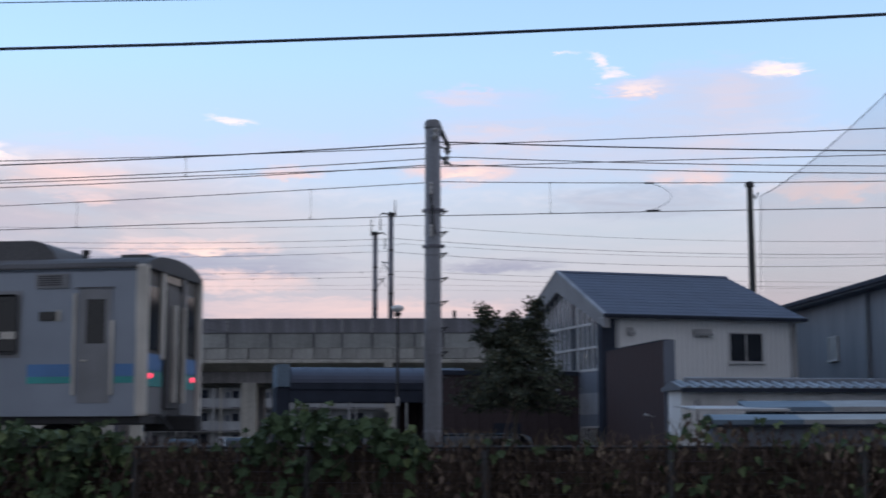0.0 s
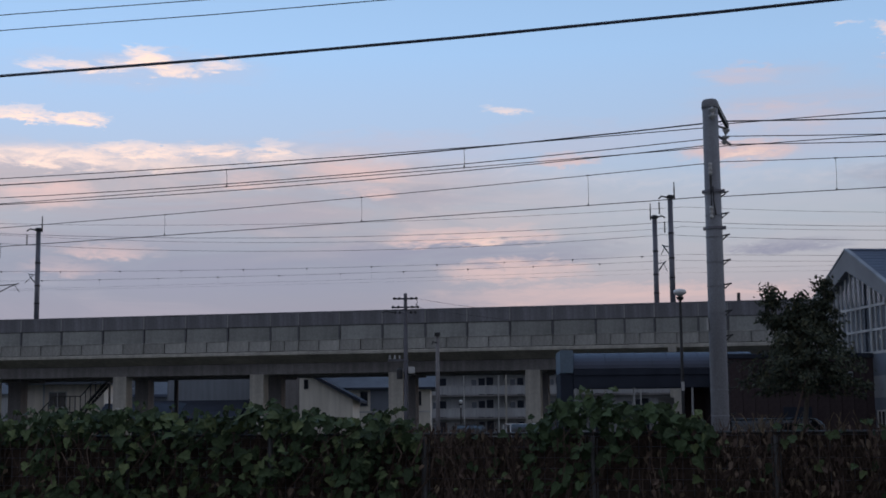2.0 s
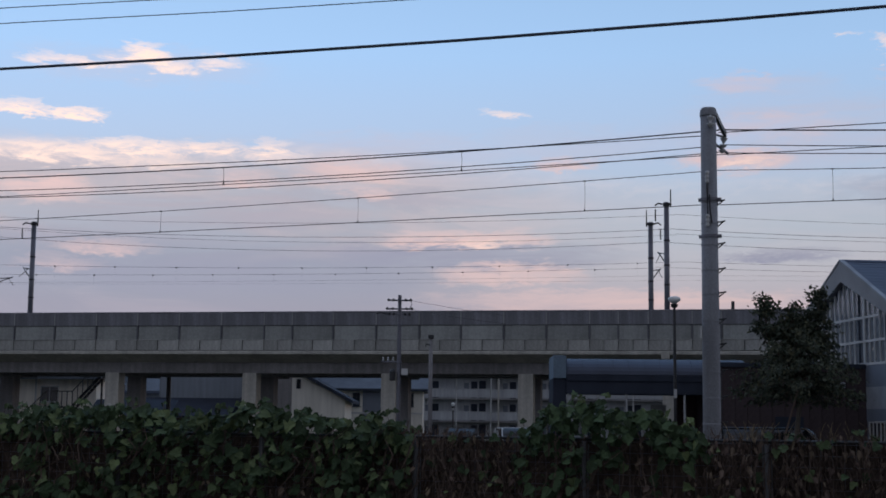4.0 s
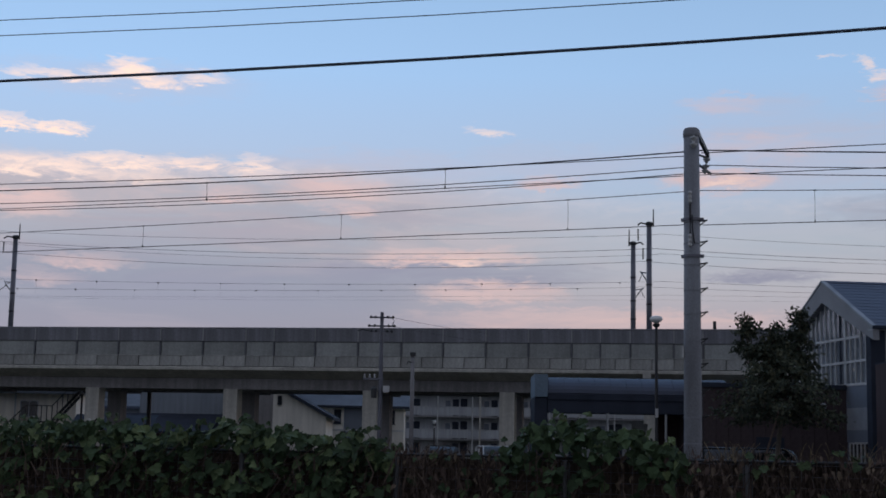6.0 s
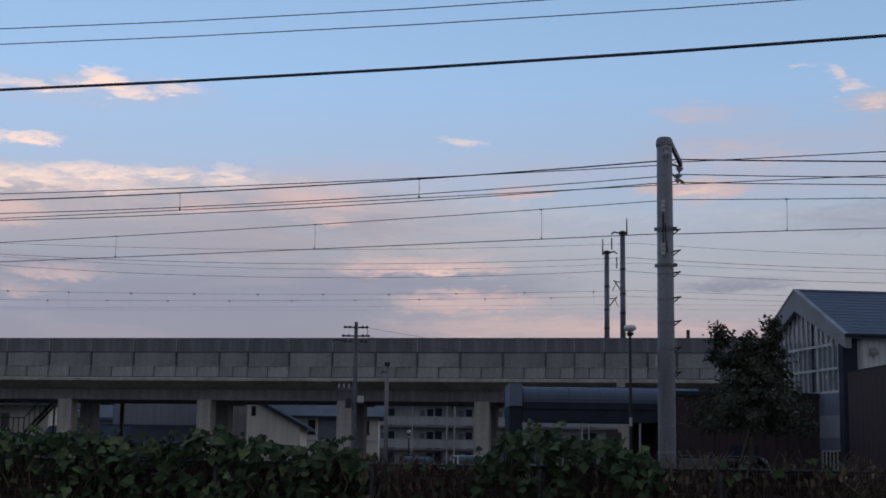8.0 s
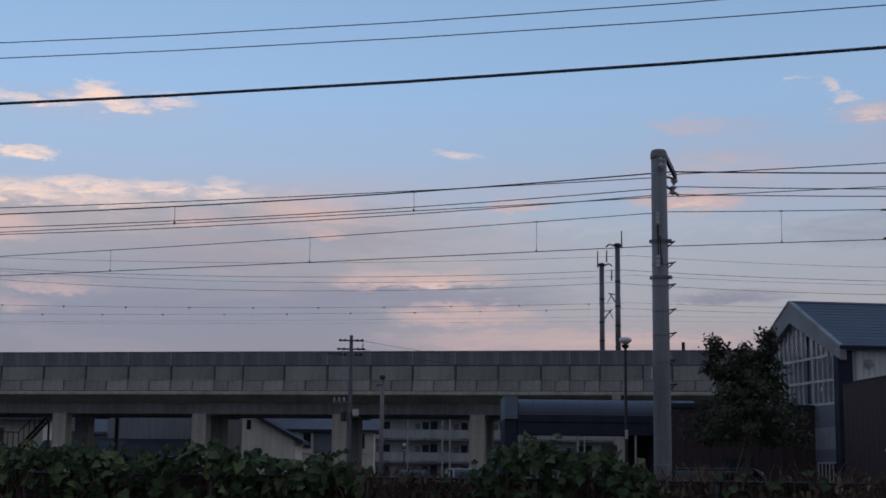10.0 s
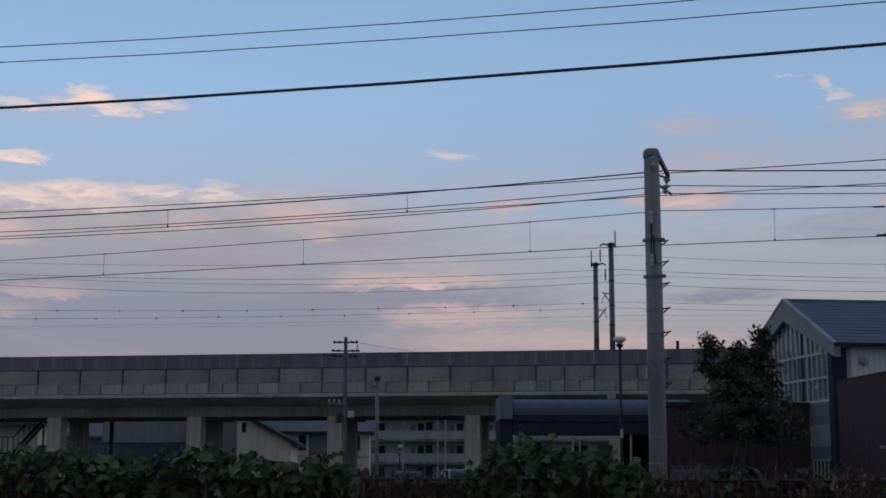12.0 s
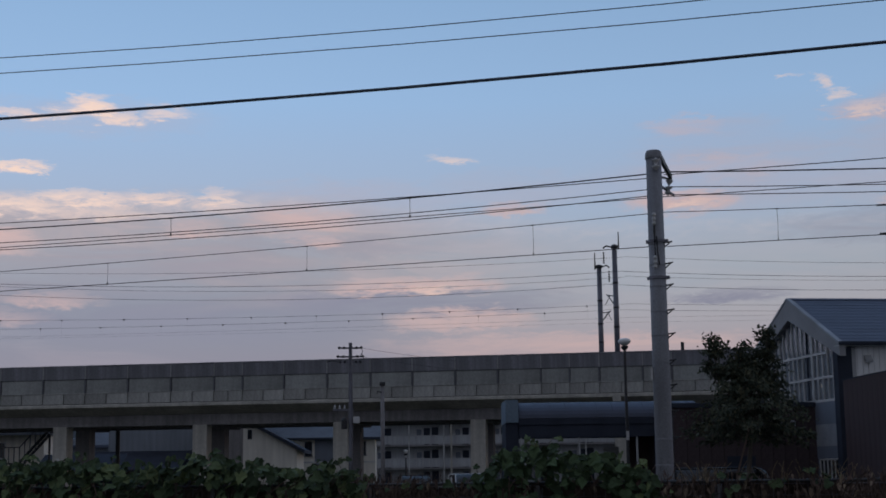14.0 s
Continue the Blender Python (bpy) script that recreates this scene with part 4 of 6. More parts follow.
# ---- the gabled hall ----
def build_hall():
    root = holder("gabled_hall", pose(17.8, 56, 0, 0, 0, 6.2), "white sided hall with glazed gable and blue grey roof", "building")
    W, D, EZ, RZ = 8.95, 9.6, 6.42, 8.70
    mid = D / 2
    # long wall in siding boards
    part("wall", boxed(0.35, W - 0.1, 0.02, 0.25, 0, EZ), M_SIDING, root)
    board = part("siding_board", boxed(0.0, 0.205, -0.022, 0.018, 0.0, EZ - 0.06, 0.012), M_SIDING, root)
    board.matrix_basis = pose(0.62, 0, 0)
    for i in range(1, 34):
        share("siding_board", board, pose(0.62 + i * 0.234, 0, 0), root)
    part("back_wall", boxed(0.35, W - 0.1, D - 0.25, D - 0.02, 0, EZ), M_SIDING, root)
    bm = bmesh.new()
    prism(bm, [(0.02, EZ - 0.4), (D - 0.02, EZ - 0.4), (D - 0.02, EZ - 0.05), (mid, RZ - 0.25), (0.02, EZ - 0.05)], W - 1.05, W - 0.85)
    box(bm, W - 0.25, W, 0.02, D - 0.02, 0, EZ)
    part("end_wall", bm, M_SIDING, root)
    for x in (0.36, W - 0.42):
        part("corner_trim", boxed(x, x + 0.2, -0.03, 0.02, 0, EZ), M_FASCIA, root)
    bm = bmesh.new()
    tube(bm, (W - 0.12, -0.09, 0), (W - 0.12, -0.09, EZ - 0.1), 0.05, n=10)
    part("downpipe", bm, M_FASCIA, root)
    # roof: two slopes with standing seams, gutter and ridge
    for sgn, ya, yb in ((-1, -0.38, mid), (1, D + 0.38, mid)):
        zl = EZ + 0.10
        bm = bmesh.new()
        vs = []
        for x, xr in ((-0.2, -0.2), (W + 0.25, W - 0.70)):
            vs += [bm.verts.new(p) for p in ((x, ya, zl - 0.14), (xr, yb, RZ - 0.02), (xr, yb, RZ + 0.12), (x, ya, zl))]
        for f in ((0, 1, 2, 3), (4, 7, 6, 5), (0, 4, 5, 1), (1, 5, 6, 2), (2, 6, 7, 3), (3, 7, 4, 0)):
            bm.faces.new([vs[i] for i in f])
        slope = part("roof_slope", bm, M_ROOF_BLUE, root)
        if sgn < 0:
            n = 14
            for i in range(n):
                f0, f1 = i / n, (i + 1) / n
                y0, y1 = ya + (yb - ya) * f0, ya + (yb - ya) * f1
                z0, z1 = zl + (RZ + 0.12 - zl) * f0, zl + (RZ + 0.12 - zl) * f1
                bm = bmesh.new()
                q = [bm.verts.new(p) for x in (-0.19, W + 0.24 - 0.95 * (f0 + f1) / 2) for p in ((x, y0 - 0.03, z0 + 0.002), (x, y0 - 0.03, z0 + 0.009), (x, y1, z1 + 0.006), (x, y1, z1 + 0.002))]
                for f in ((0, 1, 2, 3), (4, 7, 6, 5), (0, 4, 5, 1), (1, 5, 6, 2), (2, 6, 7, 3)):
                    bm.faces.new([q[j] for j in f])
                part("roof_sheet", bm, M_ROOF_BLUE, slope)
    part("gutter", boxed(-0.3, W + 0.25, -0.52, -0.37, EZ - 0.02, EZ + 0.12, 0.03), M_NAVY, root)
    part("soffit", boxed(-0.3, W + 0.2, -0.38, 0.02, EZ - 0.06, EZ - 0.03), M_FASCIA, root)
    bm = bmesh.new()
    prism(bm, [(mid - 0.14, RZ + 0.10), (mid, RZ + 0.20), (mid + 0.14, RZ + 0.10)], -0.2, W - 0.70)
    part("ridge_cap", bm, M_ROOF_BLUE, root)
    # the broad pale rake boards of the glazed gable
    def rake(ya, yb, name):
        bm = bmesh.new()
        za, zb = EZ + 0.06, RZ + 0.14
        vs = []
        for x in (-0.28, -0.02):
            vs += [bm.verts.new(p) for p in ((x, ya, za), (x, yb, zb), (x, yb, zb - 0.92), (x, ya, za - 0.52))]
        for f in ((0, 1, 2, 3), (4, 7, 6, 5), (0, 4, 5, 1), (1, 5, 6, 2), (2, 6, 7, 3), (3, 7, 4, 0)):
            bm.faces.new([vs[i] for i in f])
        part(name, bm, M_RAKE, root)
    rake(-0.42, mid, "rake_board")
    rake(D + 0.42, mid, "rake_board")
    for ya in (-0.42, D + 0.42):
        bm = bmesh.new()
        ridge, eave = Vector((0, mid, RZ + 0.145)), Vector((0, ya, EZ + 0.065))
        vs = [bm.verts.new(q + Vector((x, 0, z))) for x in (-0.31, -0.12) for q, z in ((eave, -0.03), (ridge, -0.03), (ridge, 0.05), (eave, 0.05))]
        for f in ((0, 1, 2, 3), (4, 7, 6, 5), (0, 4, 5, 1), (1, 5, 6, 2), (2, 6, 7, 3), (3, 7, 4, 0)):
            bm.faces.new([vs[i] for i in f])
        part("rake_trim", bm, M_CLAD_PALE, root, "pale metal trim along the gable edge")
    # gable glazing: posts, rails and panes from the band up to the rake
    z0, z1, z2 = 4.30, 5.25, 6.25
    def under(y):
        return EZ - 0.45 + (RZ - 0.75 - EZ + 0.45) * (1 - abs(y - mid) / mid)
    for z in (z0, z1, z2):
        ylo = 0.35 if z < 5.9 else 1.4
        part("transom", boxed(-0.06, 0.08, ylo, D - ylo, z - 0.05, z + 0.05), M_WHITEFRAME, root)
    ny = 17
    for i in range(ny + 1):
        y = 0.35 + (D - 0.7) * i / ny
        th = 0.10 if i in (5, 12) else 0.035
        part("mullion", boxed(-0.05, 0.07, y - th, y + th, z0, max(z0 + 0.4, under(y))), M_WHITEFRAME if i not in (6,) else M_NAVY, root)
        if i < ny:
            yc = y + (D - 0.7) / ny / 2
            part("pane", boxed(0.0, 0.015, y + 0.03, y + (D - 0.7) / ny - 0.03, z0, max(z0 + 0.3, under(yc) - 0.0)), M_PANE_CLEAR, root)
    # lower gable wall in horizontal bands, navy corner
    for za, zb, mt in ((3.35, z0 - 0.05, M_CLAD), (2.45, 3.345, M_CLAD_PALE), (1.95, 2.445, M_CLAD), (0.0, 0.6, M_CLAD)):
        part("cladding_band", boxed(-0.04, 0.2, 0.36, D, za, zb), mt, root)
    part("cladding_band", boxed(-0.02, 0.2, 2.7, D, 0.6, 1.95), M_CLAD, root)
    part("corner_panel", boxed(-0.27, 0.35, -0.14, 0.34, 0, EZ - 0.07, 0.02), M_NAVY, root)
    window(root, pose(-0.01, 2.65, 0.6, 0, 0, -90), 2.25, 1.33, 5, pane_mat=M_PANE)
    # inside: floor and two small glowing spots
    part("inner_floor", boxed(0.3, W - 0.3, 0.3, D - 0.3, 3.0, 3.2), M_BROWN, root)
    for y, z in ((2.9, 6.15), (4.4, 5.05)):
        bm = bmesh.new()
        lathe(bm, [(0.03, -0.06), (0.07, -0.03), (0.07, 0.03), (0.03, 0.06)], pose(0.9, y, z), 12)
        part("hanging_lamp", bm, M_SMALL_LIGHT, root, "small lit lamp")
    # sliding window, hoods and fittings of the long wall
    window(root, pose(5.62, -0.03, 4.63), 1.62, 1.27, 1)
    for x, w in ((3.95, 0.85), (0.9, 0.3)):
        bm = bmesh.new()
        prism(bm, [(-0.03, 5.78), (-0.22, 5.72), (-0.24, 5.82), (-0.03, 6.02)], x, x + w)
        part("vent_hood", bm, M_FASCIA, root)


build_hall()


def build_brown_wall():
    root = holder("brown_screen_wall", pose(17.55, 48.3, 0), "tall dark brown clad screen wall with a grey end", "wall")
    part("core", boxed(-0.02, 0.28, 0.02, 6.9, 0, 4.9), M_BROWN, root)
    board = part("board", boxed(-0.05, -0.021, 0, 0.56, 0, 4.95, 0.006), M_BROWN, root)
    for i in range(1, 12):
        share("board", board, pose(0, i * 0.572, 0), root)
    part("end_trim", boxed(-0.06, 0.34, -0.06, 0.018, 0, 4.97, 0.01), M_CLAD, root)
    part("coping", boxed(-0.07, 0.32, 0.02, 6.9, 4.955, 5.0), M_NAVY, root)
    bm = bmesh.new()
    path_tube(bm, [(-0.05, 1.2, 2.25), (-0.25, 1.2, 2.3)], 0.02)
    lathe(bm, [(0.02, 0), (0.05, 0.02), (0.055, 0.14), (0.03, 0.18)], pose(-0.25, 1.2, 2.3, 0, -80), 12)
    part("floodlight", bm, M_FASCIA, root)


build_brown_wall()


def build_annex():
    """The low dark wing between canopy and hall."""
    root = holder("brown_annex", pose(11.4, 58.5, 0, 0, 0, 4), "low dark brown clad annex with two small wall lamps", "building")
    part("body", boxed(0, 6.3, 0, 8, 0, 4.1), M_ANNEX_BROWN, root)
    board = part("board", boxed(0.01, 0.50, -0.03, -0.002, 0.0, 4.1, 0.006), M_ANNEX_BROWN, root)
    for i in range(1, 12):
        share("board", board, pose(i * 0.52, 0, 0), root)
    part("coping", boxed(-0.1, 6.4, -0.12, 8.1, 4.1, 4.3, 0.02), M_NAVY, root)
    for x in (4.48, 5.05):
        bm = bmesh.new()
        lathe(bm, [(0.08, 0), (0.11, 0.02), (0.11, 0.2), (0.05, 0.24)], pose(x, -0.12, 3.30), 14)
        part("wall_lamp", bm, M_CLAD_PALE, root, "round pale wall lamp")
    part("door", boxed(2.2, 3.4, -0.045, -0.002, 0, 2.1, 0.01), M_NAVY, root)


build_annex()


def build_canopy():
    root = holder("barrel_canopy", pose(4.55, 60, 0, 0, 0, -1), "long barrel roofed shelter in blue and navy metal on posts", "shelter")
    L = 8.2
    bm = bmesh.new()
    arc = [(1.5 - 1.55 * math.cos(math.pi * k / 14), 3.80 + 0.72 * math.sin(math.pi * k / 14)) for k in range(15)]
    prism(bm, arc, 0.56, L)
    part("roof", bm, M_CANOPY, root, smooth=False)
    for k in range(12):
        bm = bmesh.new()
        a2 = [(1.5 - 1.575 * math.cos(math.pi * j / 14), 3.80 + 0.745 * math.sin(math.pi * j / 14)) for j in range(15)]
        prism(bm, a2, 0.6 + k * 0.66, 0.63 + k * 0.66)
        part("roof_rib", bm, M_CANOPY, root)
    part("end_cap", boxed(0, 0.55, -0.1, 3.1, 3.62, 4.58, 0.02), M_SHED, root, "pale blue end panel")
    part("fascia", boxed(0.56, L, -0.12, 3.12, 3.52, 3.78, 0.01), M_NAVY, root)
    part("valance", boxed(0.56, L, -0.06, 0.0, 2.98, 3.52), M_NAVY, root)
    part("end_wall", boxed(0.0, 0.55, 0.0, 3.0, 0, 3.61, 0.02), M_NAVY, root)
    part("back_wall", boxed(5.6, L, 2.9, 3.0, 0, 3.0), M_BROWN, root)
    part("back_valance", boxed(0.56, L, 2.95, 3.05, 3.0, 3.52), M_NAVY, root)
    for x in (0.6, 3.05, 5.5, 7.95):
        bm = bmesh.new()
        tube(bm, (x + 0.05, 0.05, 0), (x + 0.05, 0.05, 3.52), 0.05, n=10)
        part("post", bm, M_RAILING, root)
    for x in (1.3, 2.3, 3.5, 4.6):
        bm = bmesh.new()
        path_tube(bm, [(x, 1.5, 0.0), (x, 1.5, 0.8), (x + 0.25, 1.5, 0.95), (x + 0.5, 1.5, 0.8), (x + 0.5, 1.5, 0)], 0.025, 6)
        part("bike_stand", bm, M_RAILING, root)
    part("pale_panel", boxed(4.4, 5.1, 2.4, 2.46, 0, 2.6, 0.01), M_SHEDPALE, root)


build_canopy()


def build_street_lamp(x, y, top, r):
    root = holder("street_lamp", pose(x, y, 0), "dark street lamp post with an opal globe on top", "street lamp")
    bm = bmesh.new()
    tube(bm, (0, 0, 0), (0, 0, 1.0), 0.085, 0.085, 14)
    tube(bm, (0, 0, 1.0), (0, 0, top - 0.2), 0.06, 0.045, 14)
    lathe(bm, [(0.045, top - 0.25), (0.11, top - 0.2), (0.13, top - 0.12), (0.06, top - 0.1)], n=16)
    part("post", bm, M_DARKSTEEL, root)
    part("sign_plate", boxed(-0.05, 0.05, -0.075, -0.06, 2.6, 2.9), M_FASCIA, root)
    bm = bmesh.new()
    lathe(bm, [(0.06, top - 0.10), (r * 0.5, top - 0.07), (r * 0.93, top + 0.0), (r, top + 0.05), (r * 0.9, top + 0.11), (r * 0.55, top + 0.145), (0.05, top + 0.155)], n=24)
    part("globe", bm, M_LAMPGLOBE, root, "white opal globe", True)


build_street_lamp(0.1618 * 48, 48, 1.65 + 0.0885 * 48, 0.22)


# ---- utility poles ----
def build_utility_pole():
    y = 72.0
    root = holder("utility_pole", pose(-0.0330 * y, y, 0), "slim grey utility pole with cross arms, insulators and a transformer", "utility pole")
    top = 1.65 + 0.0905 * y
    bm = bmesh.new()
    tube(bm, (0, 0, 0), (0, 0, top), 0.125, 0.09, 14)
    part("shaft", bm, M_STEEL, root)
    for z, hw in ((top - 0.28, 0.55), (top - 0.72, 0.62), (top - 1.0, 0.5)):
        part("cross_arm", boxed(-hw, hw, -0.17, -0.09, z - 0.04, z + 0.04), M_STEEL, root)
        for sx in (-1, 1):
            for k in (0.5, 0.95):
                bm = bmesh.new()
                insulator(bm, (sx * hw * k, -0.13, z + 0.04), (sx * hw * (k + 0.18), -0.2, z - 0.02), 2, 0.07)
                part("insulator", bm, M_DARKSTEEL, root)
    bm = bmesh.new()
    path_tube(bm, [(-0.5, -0.13, top - 1.0), (-0.95, -0.2, top - 0.92), (-1.2, -0.2, top - 0.98)], 0.03, 6)
    part("jumper", bm, M_DARKSTEEL, root)
    bm = bmesh.new()
    path_tube(bm, [(0.5, -0.13, top - 0.75), (0.62, -0.15, top - 0.45), (0.55, -0.13, top - 0.3)], 0.02, 6)
    part("jumper", bm, M_DARKSTEEL, root)
    part("lower_arm", boxed(-0.9, 0.15, -0.2, -0.12, 4.72, 4.80), M_STEEL, root)
    bm = bmesh.new()
    lathe(bm, [(0.13, 3.8), (0.15, 3.84), (0.15, 4.25), (0.11, 4.32), (0.05, 4.38)], pose(-0.32, -0.1, 0), 16)
    part("transformer", bm, M_DARKSTEEL, root)
    for x in (-0.8, -0.55, -0.3):
        bm = bmesh.new()
        insulator(bm, (x, -0.16, 4.8), (x, -0.16, 5.0), 2, 0.06)
        part("insulator", bm, M_PORCELAIN, root)
    part("cabinet", boxed(0.13, 0.45, -0.2, 0.0, 4.08, 4.42, 0.02), M_WHITEFRAME, root)
    # loose lines leaving the pole over the viaduct
    for z, dz in ((top - 0.28, 0.9), (top - 0.72, 1.1)):
        bm = bmesh.new()
        path_tube(bm, [(0.4 + 7.6 * k / 8, -0.15 + 8 * k / 8, z + 0.02 - dz * 0.1 * math.sin(math.pi * k / 8) - 0.35 * k / 8) for k in range(9)], 0.008, 5)
        part("service_line", bm, M_WIRE, root)

    y = 64.0
    post = holder("camera_post", pose(-0.0106 * y, y, 0), "slim grey brown concrete post carrying a small dark fixture", "post")
    t2 = 1.65 + 0.0606 * y
    bm = bmesh.new()
    tube(bm, (0, 0, 0), (0, 0, t2), 0.11, 0.08, 14)
    part("shaft", bm, M_BEAM, post, smooth=True)
    bm = bmesh.new()
    box(bm, -0.13, 0.13, -0.15, 0.05, t2 - 0.05, t2 + 0.12, 0.03)
    path_tube(bm, [(0, -0.05, t2 - 0.35), (-0.22, -0.1, t2 - 0.3), (-0.24, -0.1, t2 - 0.42)], 0.03, 6)
    part("fixture", bm, M_DARKSTEEL, post)


build_utility_pole()


# ---- low tiled building, sheds, warehouse and net beyond the fence ----
def build_low_building():
    root = holder("tiled_outbuilding", pose(17.35, 46.4, 0), "low white walled outbuilding under a grey tiled pent roof", "outbuilding")
    L = 16.0
    part("wall", boxed(0.15, L, 0.3, 1.6, 0, 3.16), M_SIDING, root)
    bm = bmesh.new()
    prism(bm, [(-0.15, 3.14), (-0.15, 3.22), (0.9, 3.46), (1.9, 3.22), (1.9, 3.12)], 0, L)
    roof = part("roof", bm, M_TILE, root)
    part("eave_board", boxed(-0.02, L, -0.20, -0.152, 3.06, 3.2), M_NAVY, root)
    # tile rolls running up the slope
    bm = bmesh.new()
    for k in range(5):
        a, b = math.pi * k / 5, math.pi * (k + 1) / 5
        q = [bm.verts.new((0.13 * math.cos(t), y, z + 0.085 * math.sin(t))) for t, y, z in ((a, -0.22, 3.20), (b, -0.22, 3.20), (b, 0.85, 3.44), (a, 0.85, 3.44))]
        bm.faces.new(q)
    f = [bm.verts.new((0.13 * math.cos(math.pi * k / 5), -0.22, 3.20 + 0.085 * math.sin(math.pi * k / 5))) for k in range(6)]
    bm.faces.new(f)
    roll = part("tile_roll", bm, M_TILE, roof)
    roll.matrix_basis = pose(0.25, 0, 0)
    for i in range(1, 36):
        share("tile_roll", roll, pose(0.25 + i * 0.44, 0, 0), roof)
    part("ridge", boxed(0.5, L, 0.78, 1.02, 3.42, 3.60, 0.05), M_TILE, roof)
    for x in (0.75, 2.35):
        bm = bmesh.new()
        lathe(bm, [(0.10, 0), (0.12, 0.02), (0.12, 0.10), (0.06, 0.14)], pose(x, 0.3, 2.72, 90), 14)
        part("vent_cowl", bm, M_FASCIA, root)
    part("door", boxed(3.4, 4.3, 0.26, 0.298, 0, 2.0, 0.01), M_CLAD, root)

    shed = holder("sheet_metal_shed", pose(18.0, 42.4, 0, 0, 0, -18), "long shed with a weathered pale and blue sheet metal roof", "shed", "sheds")
    for i in range(4):
        mt = M_SHED if i < 1 else M_SHEDPALE
        bm = bmesh.new()
        prism(bm, [(-0.35, 2.32), (-0.35, 2.46), (2.6, 2.72), (2.6, 2.60)], i * 2.7, i * 2.7 + 2.69)
        part("roof_sheet", bm, mt, shed)
    part("wall", boxed(0.1, 10.7, 0.0, 2.4, 0, 2.28), M_SHEDPALE, shed)
    part("gutter", boxed(0, 10.8, -0.42, -0.33, 2.22, 2.31, 0.02), M_NAVY, shed)
    for x in (1.2, 4.4, 7.6):
        window(shed, pose(x, -0.01, 1.1), 1.2, 0.8, 1)

    awn = holder("pale_awning", pose(15.9, 41.5, 0), "pale corrugated awning on thin posts", "awning")
    bm = bmesh.new()
    prism(bm, [(-0.3, 2.33), (-0.3, 2.40), (1.6, 2.52), (1.6, 2.48)], 0, 3.1)
    part("sheet", bm, M_WHITEFRAME, awn)
    for x in (0.1, 3.0):
        bm = bmesh.new()
        tube(bm, (x, -0.2, 0), (x, -0.2, 2.36), 0.03, n=8)
        part("post", bm, M_STEEL, awn)

    low = holder("sheet_metal_shed", pose(15.0, 37.9, 0, 0, 0, -18), "low shed with a grey blue sheet roof and board walls", "shed", "sheds")
    for i in range(4):
        mt = M_SHED if i < 1 else M_SHEDPALE
        bm = bmesh.new()
        prism(bm, [(-0.3, 1.88), (-0.3, 2.02), (2.0, 2.20), (2.0, 2.10)], i * 2.6, i * 2.6 + 2.59)
        part("roof_sheet", bm, mt, low)
    part("wall", boxed(0.1, 10.3, 0, 1.9, 0, 1.86), M_CLAD, low)
    part("gutter", boxed(0, 10.4, -0.36, -0.29, 1.82, 1.89, 0.02), M_NAVY, low)


build_low_building()


def build_warehouse():
    root = holder("grey_warehouse", pose(32.3, 70, 0, 0, 0, -97), "large grey ribbed metal warehouse with a low pitched roof", "warehouse")
    part("body", boxed(-3, 30, 0, 18, 0, 7.95), M_GREYWALL, root)
    for k in range(54):
        x = -2.8 + k * 0.6
        part("wall_rib", boxed(x - 0.03, x + 0.03, -0.015, 0.0, 0, 7.9), M_GREYWALL, root)
    bm = bmesh.new()
    prism(bm, [(-0.75, 7.92), (-0.75, 8.26), (9, 9.4), (18.75, 8.26), (18.75, 7.92)], -3.8, 30.8)
    part("roof", bm, M_ROOF_FAR, root)
    part("gutter", boxed(-3.8, 30.8, -0.9, -0.76, 8.0, 8.2, 0.03), M_NAVY, root)
    part("pilaster", boxed(11.4, 11.75, -0.2, 0, 0, 7.9), M_GREYWALL, root)
    window(root, pose(6.4, -0.05, 5.1), 1.3, 1.15, 0, pane_mat=M_SHEDPALE)


build_warehouse()


def build_net():
    y = 97.0
    root = holder("sports_net", pose(0.434 * y, y, 0), "tall dark pole holding a grey sports netting", "net")
    top = 1.65 + 0.186 * y
    bm = bmesh.new()
    tube(bm, (0, 0, 0), (0, 0, top), 0.30, 0.22, 16)
    lathe(bm, [(0.22, top), (0.34, top + 0.05), (0.34, top + 0.35), (0.2, top + 0.45)], n=16)
    part("pole", bm, M_DARKSTEEL, root)
    bm = bmesh.new()
    path_tube(bm, [(0.1, 0, top - 0.3), (0.5, 0.2, top - 0.8), (0.75, 0.3, top - 0.3)], 0.06, 6)
    part("bracket", bm, M_DARKSTEEL, root)
    net = mat("fine_netting", (0.30, 0.31, 0.33), 0.9, grain=3, vary=0.1, bump=0)
    net.node_tree.nodes["Principled BSDF"].inputs["Alpha"].default_value = 0.16
    bm = bmesh.new()
    cols, edge = 14, []
    x1 = 13.0
    grid = []
    for i in range(cols + 1):
        f = i / cols
        x = 0.95 + x1 * f
        ztop = top - 0.55 + 10.6 * f ** 1.18
        grid.append([bm.verts.new((x, 0.3 + 0.5 * math.sin(f * 9) * (1 - k / 10), 0.5 + (ztop - 0.5) * k / 10)) for k in range(11)])
        edge.append((x, 0.3, ztop))
    for a, b in zip(grid, grid[1:]):
        for k in range(10):
            bm.faces.new((a[k], b[k], b[k + 1], a[k + 1]))
    part("netting", bm, net, root, "fine grey see-through netting")
    bm = bmesh.new()
    path_tube(bm, edge, 0.035, 6)
    path_tube(bm, [(0.95, 0.3, 0.5), (0.72, 0.3, top * 0.55), (0.95, 0.3, top - 0.55)], 0.03, 6)
    part("edge_rope", bm, M_STEEL, root)
    bm = bmesh.new()
    tube(bm, (13.95, 0.3, 0), (13.95, 0.3, top + 10.2), 0.3, 0.2, 14)
    part("pole", bm, M_DARKSTEEL, root)


build_net()


